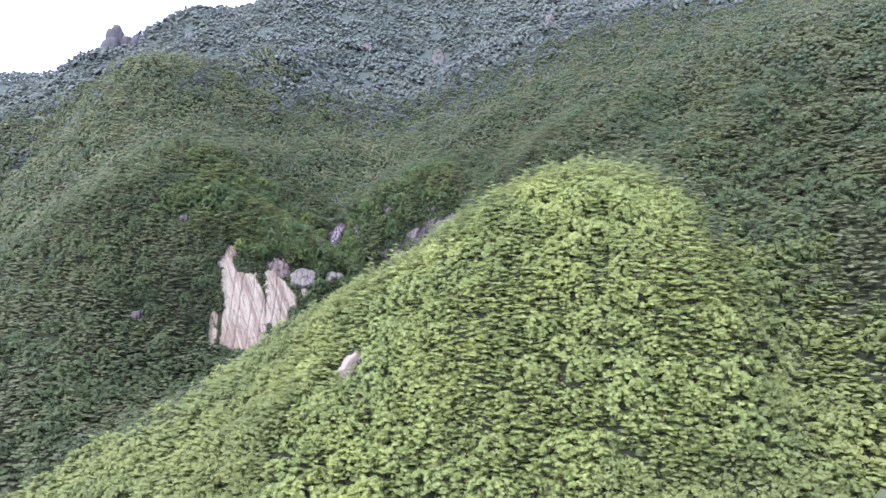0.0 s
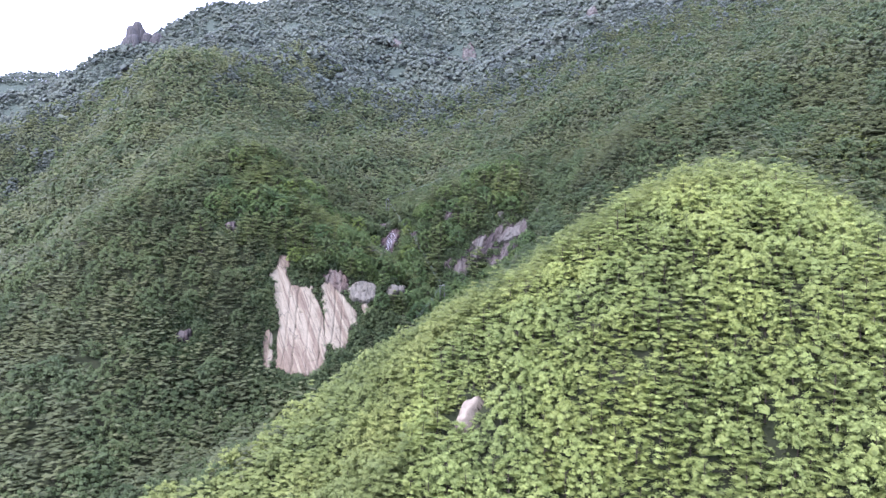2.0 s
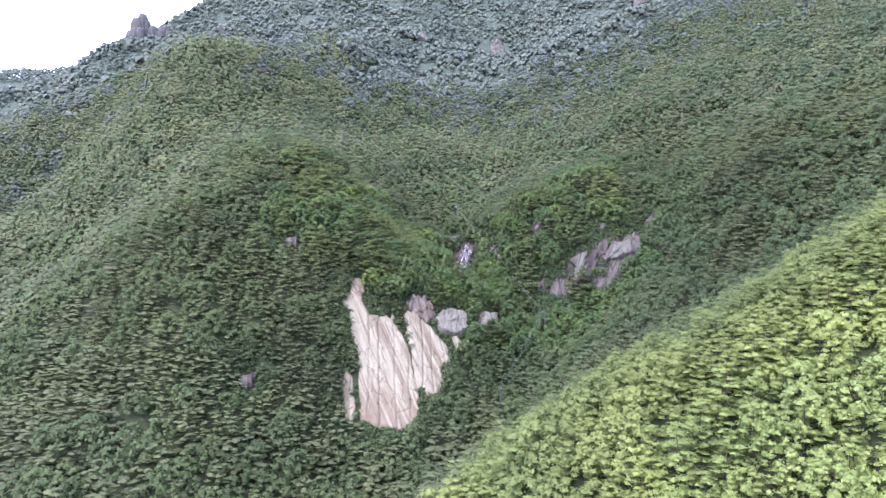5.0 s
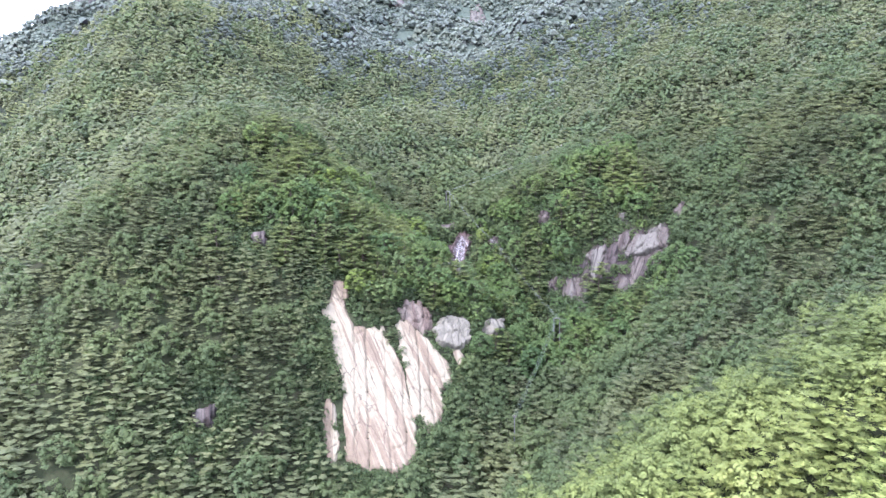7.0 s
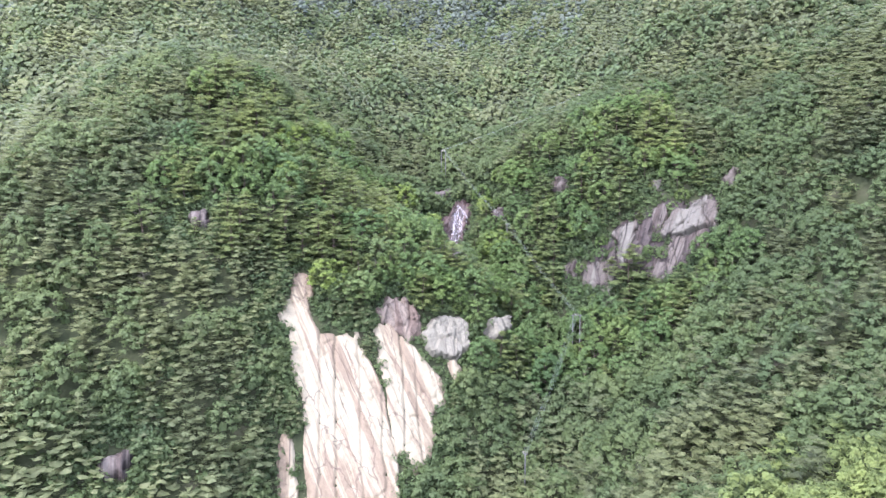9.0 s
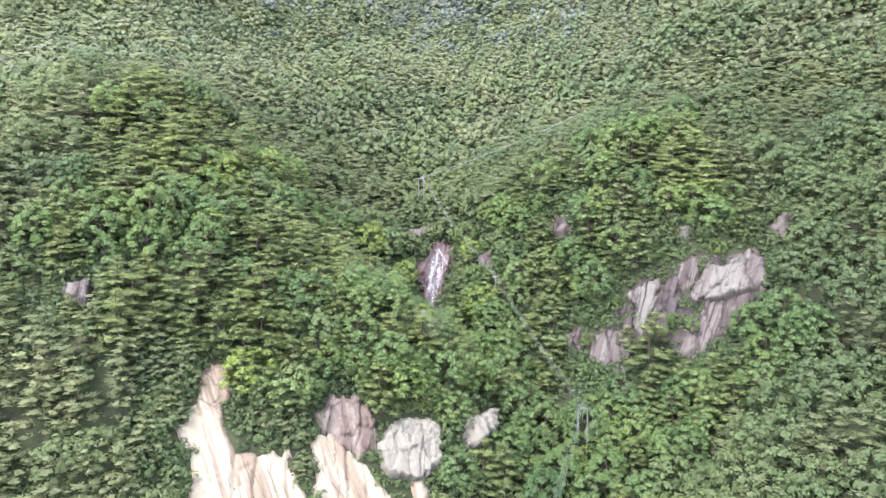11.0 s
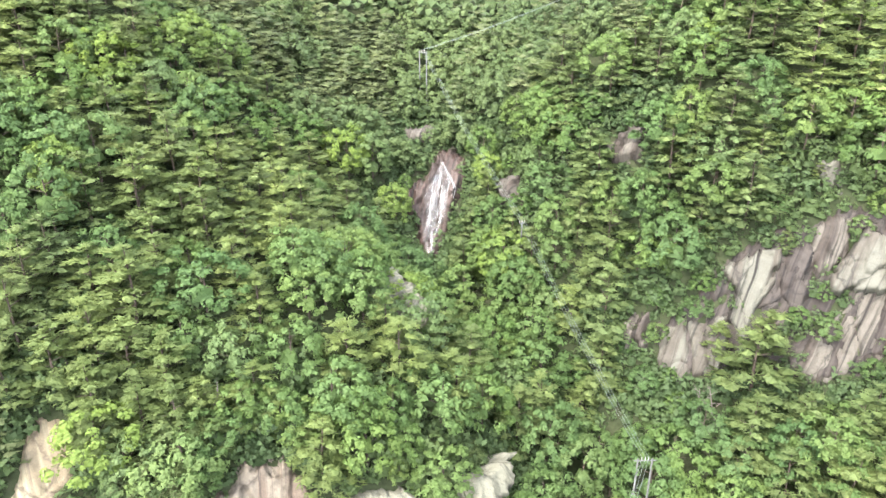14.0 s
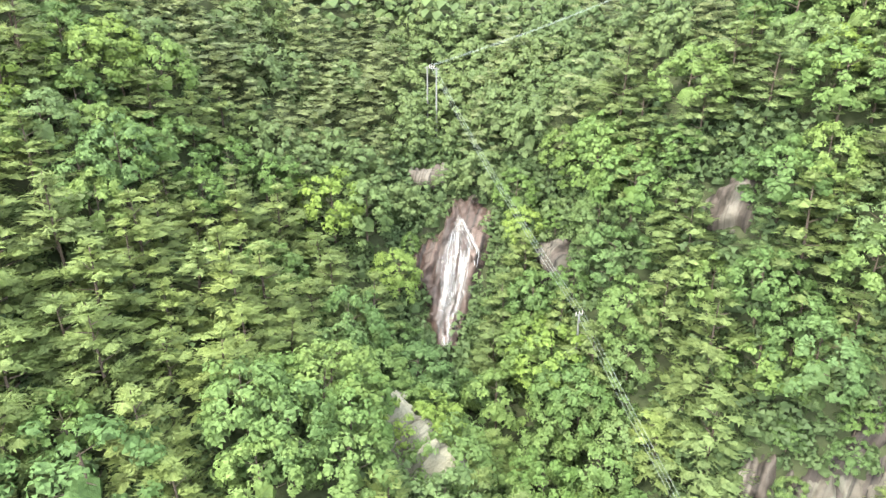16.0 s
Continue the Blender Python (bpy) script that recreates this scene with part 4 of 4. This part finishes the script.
def forest(name, protos, x, y, sizes, mat, label, tints, category="forest", sunk=1.7, follow=0.35):
    """One joined canopy of many crowns."""
    z = ground_z(x, y) - sunk * sizes  # low crowns, close over the ground
    which = rng.randint(0, len(protos), len(x))
    verts, tint, faced = [], [], []
    lie = unit(np.c_[ground_z(x - 4, y) - ground_z(x + 4, y), ground_z(x, y - 4) - ground_z(x, y + 4), np.full(len(x), 8.0)])
    for k, (p, w) in enumerate(protos):
        i = np.where(which == k)[0]
        if not len(i):
            continue
        a = rng.uniform(0, 6.283, len(i))
        s = sizes[i]
        c, q = np.cos(a) * s, np.sin(a) * s
        sx = rng.uniform(0.85, 1.2, len(i))
        tall = rng.uniform(0.88, 1.15, len(i))
        v = np.empty((len(i), len(p), 3), np.float32)
        v[:, :, 0] = c[:, None] * p[:, 0] - q[:, None] * p[:, 1] * sx[:, None] + x[i][:, None]
        v[:, :, 1] = q[:, None] * p[:, 0] + c[:, None] * p[:, 1] * sx[:, None] + y[i][:, None]
        v[:, :, 2] = (s * tall)[:, None] * p[:, 2] + z[i][:, None]
        verts.append(v.reshape(-1, 3))
        ca, sa = np.cos(a)[:, None], np.sin(a)[:, None]
        f = np.stack([ca * w[:, 0] - sa * w[:, 1], sa * w[:, 0] + ca * w[:, 1], np.broadcast_to(w[:, 2], (len(i), len(w)))], 2) + follow * lie[i][:, None, :]
        faced.append((f / np.linalg.norm(f, axis=2)[:, :, None]).reshape(-1, 3))
        tint.append(np.repeat(tints[i], len(p)))
    me = mesh_from(name, np.concatenate(verts), triangles=True)
    keep_swell(me, np.concatenate(faced))
    at = me.attributes.new("tint", "FLOAT", "POINT")
    at.data.foreach_set("value", np.concatenate(tint).astype(np.float32))
    me.materials.append(mat)
    return tagged(new(name, me), label, category, kind="stuff")


def spacing(x, y):
    """The young wood on the spur stands closer than the rest, the upper slopes wider."""
    return np.where((y < 215) & (x > -112) & (x + 0.4 * y < 146), 0.8, np.where(y > 430, 1.12, 1.0))


def clear(x, y, size):
    """Ground where a tall tree may stand: off the rocks, and only small just below them."""
    a, b, c = on_rock(x, y), on_rock(x, y + 2.0), on_rock(x, y + 4.0)
    above = on_rock(x, y - 2.5) > a + 0.8  # the rock lies below this place
    ok = (b < -0.4) & ((a < -1.2) | (above & (a < -0.2)))
    ledge = (on_rock(x, y, ("crag_base",)) < -0.5) & (a > -1.2) & (rng.uniform(size=len(x)) < 0.75)
    in_front = (reach(ROCKS["ledge"], x, y + 2.5) > -1.2) | (reach(ROCKS["horn"], x, y + 3.0) > -1.0) | (reach(ROCKS["fall"], x, y + 4.5) > -1.5) | (reach(ROCKS["fall"], x, y + 7.5) > -1.0)
    size = np.where(in_front, 0.45 * size, size)
    return ok | ledge, np.where(ledge, 0.4, np.where((b > -1.6) | (c > -0.8), 0.55, 1.0)) * size


def make_tree(kind, crown, trunk, mat, label, category):
    top = tagged(new(kind), label, category)
    for nm, arr, m in (("trunk", trunk, M_BARK), ("crown", crown[0], mat)):
        me = mesh_from(nm, arr, triangles=True)
        me.materials.append(m)
        if nm == "crown":
            keep_swell(me, crown[1])
        ob = new(nm, me)
        ob.parent = top
    return top


def below_ridge(x, y):
    """The lower woods, up to an uneven line on the upper slopes."""
    return (y < 560 + 60 * wave(x, y, 110, 16) + np.clip(rng.normal(size=len(x)), -1.6, 1.6) * 35) & (x > -400) & (x < 330)


RIM_TREES = [(-14.9, 304.4, 1.45), (-18.1, 309.0, 0.62), (-43.1, 324.9, 1.2), (-40.8, 325.0, 1.15), (-42.0, 323.4, 1.2), (-20.4, 312.0, 0.55), (-7.5, 305.6, 0.6), (-83.2, 283.0, 0.75), (-81.0, 283.6, 0.85), (-77.6, 285.6, 0.8), (-79.0, 287.5, 1.0),
             (-86.0, 285.5, 0.9), (-75.8, 288.5, 0.9), (-65.9, 289.8, 0.6), (-94.6, 283.4, 0.75), (-57.0, 293.0, 0.8), (-61.5, 293.0, 0.95), (-69.5, 291.0, 0.9), (-73.5, 290.5, 0.85)]


def woods():
    x, y = scatter(-400, 330, 60, 660, 4.15, 13, spacing)
    k = below_ridge(x, y) & (y > 80 + 0.35 * np.maximum(0, x)) & (x > -0.70 * y - 25) & (x < 0.70 * y + 15)
    x, y = x[k], y[k]
    size = rng.uniform(0.85, 1.3, len(x)) * np.where(line_near(x, y) < 1.2, 0.85, 1.0) * np.sqrt(spacing(x, y))
    k, size = clear(x, y, size)
    x, y, size = x[k], y[k], size[k]
    rim = np.array(RIM_TREES)  # trees that lean over the rocks' edges and stand on their ledges
    x, y, size = np.r_[x, rim[:, 0]], np.r_[y, rim[:, 1]], np.r_[size, rim[:, 2]]
    near = ((y > 255) & (np.hypot(x + 56, y - 268) < 112)) | (np.hypot(x - 8, (y - 150) * 1.2) < 64) | ((x > -45) & (x < 45) & (y > 180) & (y < 256))
    middle = (np.hypot(x + 40, y - 205) < 165) & ~near
    rough = 8 * wave(x, y, 24, 21) + 5 * rng.normal(size=len(x))  # the young wood, coloured as sunlit, gives way unevenly to the old
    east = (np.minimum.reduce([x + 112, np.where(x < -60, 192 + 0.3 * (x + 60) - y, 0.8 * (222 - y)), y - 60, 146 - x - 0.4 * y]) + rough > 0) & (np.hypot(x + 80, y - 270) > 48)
    leafy = (rng.uniform(size=len(x)) + 0.45 * wave(x, y, 42, 8)) > 0.60
    gully = np.exp(-((x + 42 + 0.35 * (y - 320)) / 26) ** 2) * (y > 255) * (y < 420)
    leafy |= (rng.uniform(size=len(x)) < 0.65 * gully) & (x > -62)
    leafy[-len(rim)] = False  # a tall pine stands before the crag
    r = np.random.RandomState(5)

    # the trees that are passed nearest stand singly
    close = (x > -124) & (x < 6) & (y > 284) & (y < 346)
    rank = np.hypot(x + 56, y - 262)
    order = np.argsort(np.where(close, rank, 1e9))
    single = np.zeros(len(x), bool)
    for sel in (~leafy, leafy):
        pick = [i for i in order if close[i] and sel[i]][:300]
        single[pick] = True
    spur = (x > -34) & (x < 60) & (y > 116) & (y < 180) & east  # and so do those on the sunny spur
    order = np.argsort(np.where(spur, np.hypot(x - 8, y - 138), 1e9))
    for sel in (~leafy, leafy):
        single[[i for i in order if spur[i] and sel[i]][:300]] = True
    z = ground_z(x, y)
    models = {
        (False, False): [make_tree("pine_tree", pine_crown(r, 9.0, 8, 10, 7, 36, 0.315, 1.05 * b), stem(r, 9.0, 5, 9, 0.15), M_PINE, lab, "pine tree") for b, lab in (
            (1.0, "green mountain pine with flat tiered needle pads"), (1.15, "broad spreading pine with layered feathery boughs"), (0.9, "slender green pine with uneven tiers of needles"),
            (1.08, "tall pine with loose airy needle pads"), (1.0, "dense dark green pine with flat boughs"))],
        (True, False): [make_tree("oak_tree", leafy_crown(r, 8.2, 48, 4, 34, 0.178, 1.08 * b), stem(r, 7.4, 5, 7, 0.14), M_LEAF, lab, "broadleaf tree") for b, lab in (
            (1.0, "fresh green oak with a clumped rounded crown"), (1.15, "wide light green oak with loose leaf clumps"), (0.9, "small bright green broadleaf tree with a tight crown"),
            (1.05, "leafy oak with an uneven domed crown"))],
        (False, True): [make_tree("young_pine_tree", pine_crown(r, 8.6, 7, 9, 7, 29, 0.31, b), stem(r, 8.6, 5, 6, 0.13), M_YOUNG_SUNLIT, lab, "pine tree") for b, lab in (
            (1.0, "young pine with sunlight in its yellow-green colour and layered feathery boughs"), (1.15, "broad young pine coloured as sunlit, with flat needle pads"), (0.95, "young pine coloured as sunlit, with uneven tiers of needles"))],
        (True, True): [make_tree("young_oak_tree", leafy_crown(r, 7.6, 38, 4, 28, 0.203, b), stem(r, 7.0, 5, 5, 0.12), M_YOUNG_SUNLIT, lab, "broadleaf tree") for b, lab in (
            (1.0, "young oak with sunlight in its yellow-green colour and a rounded crown"), (1.12, "young broadleaf tree coloured as sunlit, with loose leaf clumps"), (0.95, "young oak coloured as sunlit, with an uneven crown"))]}
    crest_pines = []
    for m in models[(False, False)][:3]:  # lighter pines stand on the nose of the western spur
        twin = copy_thing(m, Matrix())
        for ob in twin.children:
            if ob.name.startswith("crown"):
                ob.data = ob.data.copy()
                ob.data.materials[0] = M_CREST
        crest_pines.append(tagged(twin, "light yellow-green pine with feathery layered boughs", "pine tree"))
    nose = (x < -50) & (x > -92) & (y > 284) & (y < 322 + 0.25 * (x + 60)) & ~leafy
    groups = {(False, False): "pines round the waterfall glen", (True, False): "oaks in the waterfall glen", (False, True): "young pines on the sunny spur", (True, True): "young oaks on the sunny spur"}
    used = {}
    for i in np.where(single)[0]:
        kind = (bool(leafy[i]), bool(spur[i]))
        m = crest_pines[rng.randint(3)] if nose[i] else models[kind][rng.randint(len(models[kind]))]
        s = float(size[i])
        where = Matrix.LocRotScale((x[i], y[i], z[i] - (1.4 if spur[i] else 1.0) * s), Euler((rng.uniform(-0.06, 0.06), rng.uniform(-0.06, 0.06), rng.uniform(0, 6.28))), None)
        if m.name in used:
            ob = copy_thing(m, where)
        else:
            ob = m
            used[m.name] = True
            ob.matrix_basis = where
        ob.scale = (s * rng.uniform(0.92, 1.1), s * rng.uniform(0.92, 1.1), s * rng.uniform(0.9, 1.12))
        tagged(ob, group=groups[kind])

    rest = ~single
    sets = (
        (near, [pine_crown(r, 8.8, 7, 9, 6, 16, 0.37, 1.06) for _ in range(7)], [leafy_crown(r, 8.0, 30, 4, 22, 0.245) for _ in range(7)]),
        (middle, [pine_crown(r, 8.8, 6, 8, 6, 6, 0.4, 1.06, 0.4) for _ in range(6)], [leafy_crown(r, 8.0, 21, 4, 12, 0.31) for _ in range(6)]),
        (~near & ~middle & (y < 400), [pine_crown(r, 8.8, 5, 7, 5, 2, 0.5, 1.06, 0.3) for _ in range(3)] + [leafy_crown(r, 8.8, 14, 3, 4, 0.35, 0.95) for _ in range(2)], [leafy_crown(r, 8.0, 15, 3, 4, 0.36) for _ in range(6)]),
        (~near & ~middle & (y >= 400), [pine_crown(r, 8.8, 5, 7, 5, 2, 0.5, 1.06, 0.4) for _ in range(4)] + [leafy_crown(r, 8.6, 13, 3, 3, 0.4) for _ in range(2)], [leafy_crown(r, 8.0, 12, 3, 3, 0.4) for _ in range(6)]))
    # the share of haze-coloured crowns grows up the valley
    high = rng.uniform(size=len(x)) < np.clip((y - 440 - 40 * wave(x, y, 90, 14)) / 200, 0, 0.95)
    for band, pines, oaks in sets:
        for nm, sel, pr, mat, lab in (
            ("pine_wood", band & rest & ~leafy & ~east & ~high, pines, M_PINE_WOOD, "dense green pine wood on the steep slopes"),
            ("leafy_wood", band & rest & leafy & ~east & ~high, oaks, M_LEAF_WOOD, "fresh green broadleaf crowns among the pines"),
            ("upper_wood", band & rest & high & ~east, pines + oaks, M_FAR_HAZED, "forest on the upper slopes with blue haze in its foliage colour"),
            ("young_pine_wood", band & rest & east & ~leafy, pines, M_YOUNG_WOOD_SUNLIT, "young pines on a spur with sunlight in their yellow-green colour"),
            ("young_leafy_wood", band & rest & east & leafy, oaks, M_YOUNG_WOOD_SUNLIT, "broadleaf wood on a spur with sunlight in its yellow-green colour")):
            n = int(sel.sum())
            if n:
                shaded = np.clip((x[sel] + 35) / 40, 0, 1) * np.clip((y[sel] - 185) / 40, 0, 1)
                shaded = np.maximum(shaded, np.clip((x[sel] + 0.4 * y[sel] - 128) / 10, 0, 0.3) * (y[sel] < 320))  # shade over the eastern flank and gully, put into the tints
                # sunlight on the spur is painted by brighter tints
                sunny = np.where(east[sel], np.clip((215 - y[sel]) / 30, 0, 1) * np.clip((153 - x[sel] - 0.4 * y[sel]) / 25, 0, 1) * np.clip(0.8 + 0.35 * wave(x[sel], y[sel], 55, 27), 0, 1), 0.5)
                forest(nm, pr, x[sel], y[sel], size[sel], mat, lab, np.clip(rng.uniform(0, 0.4, n) + 0.6 * sunny, 0, 1) * (1 - 0.5 * shaded), follow=1.8 if nm == "upper_wood" else 0.35 if pines is sets[0][1] else 0.7 if pines is sets[1][1] else 1.5)


def bushes():
    """Undergrowth that fills the gaps between the trees, and the rims of the rocks."""
    r = np.random.RandomState(8)
    x, y = scatter(-140, 45, 240, 372, 2.4, 14, lambda a, b: np.where(on_rock(a, b) > -8, 0.55, 1.0))
    k = (on_rock(x, y, ("crag_base",)) < -0.2) & ((on_rock(x, y) > -5) | (rng.uniform(size=len(x)) < 0.4))
    k &= (on_rock(x, y) < -0.2) | (rng.uniform(size=len(x)) < 0.7)
    x, y = x[k], y[k]
    pr = []
    for _ in range(5):  # a low solid heart under loose leaf clumps
        cs, rs = np.c_[r.uniform(-1.1, 1.1, (9, 2)), r.uniform(0.5, 1.5, 9)], np.full((9, 3), 0.65) * r.uniform(0.7, 1.2, (9, 1))
        (a, b), (c, d) = lumps(r, [(0.0, 0.0, 0.3)], [(1.2, 1.2, 0.7)], 7, 0.75), leaves(r, cs, rs, 11, 0.245, 0.4)
        pr.append((np.concatenate([a, c]), np.concatenate([b, d])))
    forest("undergrowth", pr, x, y, rng.uniform(0.7, 1.1, len(x)) * np.where(on_rock(x, y) < -1.2, 1.5, 1.0), M_LEAF_WOOD, "low green bushes under the trees", rng.uniform(0, 0.4, len(x)), "bushes", 0.2)
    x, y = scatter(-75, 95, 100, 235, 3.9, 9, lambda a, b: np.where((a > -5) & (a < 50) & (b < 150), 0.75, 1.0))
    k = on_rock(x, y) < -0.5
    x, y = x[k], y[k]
    forest("undergrowth", pr, x, y, rng.uniform(1.1, 1.8, len(x)), M_YOUNG_WOOD_SUNLIT, "low bushes between the young trees with sunlight in their yellow-green colour", rng.uniform(0.2, 0.7, len(x)), "bushes", 0.2)


def upper_woods():
    r = np.random.RandomState(6)
    pr = [leafy_crown(r, 7.0, 4, 3, 1, 0.8, 0.75) for _ in range(14)] + [pine_crown(r, 8.0, 3, 3, 5, 1, 0.9, 0.9) for _ in range(6)]
    x, y = scatter(-800, 600, 200, 1080, 5.4, 4)
    k = ~below_ridge(x, y) & (y > 500) & (x > -0.70 * y - 25) & (x < 0.70 * y + 15)
    x, y = x[k], y[k]
    size = rng.uniform(1.0, 1.5, len(x)) * (1 + 0.15 * wave(x, y, 40, 15))
    # both canopies have haze in their colour, the farther one more of it
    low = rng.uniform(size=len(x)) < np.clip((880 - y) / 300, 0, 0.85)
    for sel, mat, lab in ((low, M_FAR_HAZED, "mixed forest between the lower and upper slopes"), (~low, M_RIDGE_HAZED, "distant forest on the upper slopes with blue haze in its foliage colour")):
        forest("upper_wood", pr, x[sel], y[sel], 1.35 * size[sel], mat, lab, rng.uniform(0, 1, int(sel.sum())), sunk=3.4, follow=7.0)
    x, y = scatter(-330, 260, -220, 300, 9.5, 3)  # the slopes beside and behind the way
    k = ~((y > 76 + 0.35 * np.maximum(0, x)) & (x > -0.70 * y - 28) & (x < 0.70 * y + 18))
    x, y = x[k], y[k]
    forest("lower_wood", pr, x, y, rng.uniform(1.7, 2.5, len(x)), M_PINE_WOOD, "dense mixed forest on the lower slopes", rng.uniform(0.2, 0.8, len(x)))
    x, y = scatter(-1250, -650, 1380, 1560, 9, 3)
    forest("far_wood", pr, x, y, rng.uniform(1.8, 2.6, len(x)), M_RIDGE_HAZED, "forest on the farthest ridge with blue haze in its foliage colour", rng.uniform(0, 1, len(x)))


def snag(x, y, h, seed):
    """A dead, leafless tree."""
    r = np.random.RandomState(seed)
    me = mesh_from("dead_tree", stem(r, h, 5, 9, 0.14, 1.9, 3), triangles=True)
    me.materials.append(M_DEAD)
    ob = new("dead_tree", me)
    ob.location = (x, y, float(ground_z(x, y)[0]))
    ob.rotation_euler = (r.uniform(-0.3, 0.3), r.uniform(-0.3, 0.3), r.uniform(0, 6))
    return tagged(ob, "leafless grey dead tree with bare branches", "dead tree", "dead trees")


woods()
bushes()
upper_woods()
for k, (x, y, h) in enumerate(((-19, 303.5, 6.5), (-21, 305, 5), (-76.7, 289.8, 6), (-90.6, 291, 7), (-118.5, 274.5, 6.5))):
    snag(x, y, h, k)
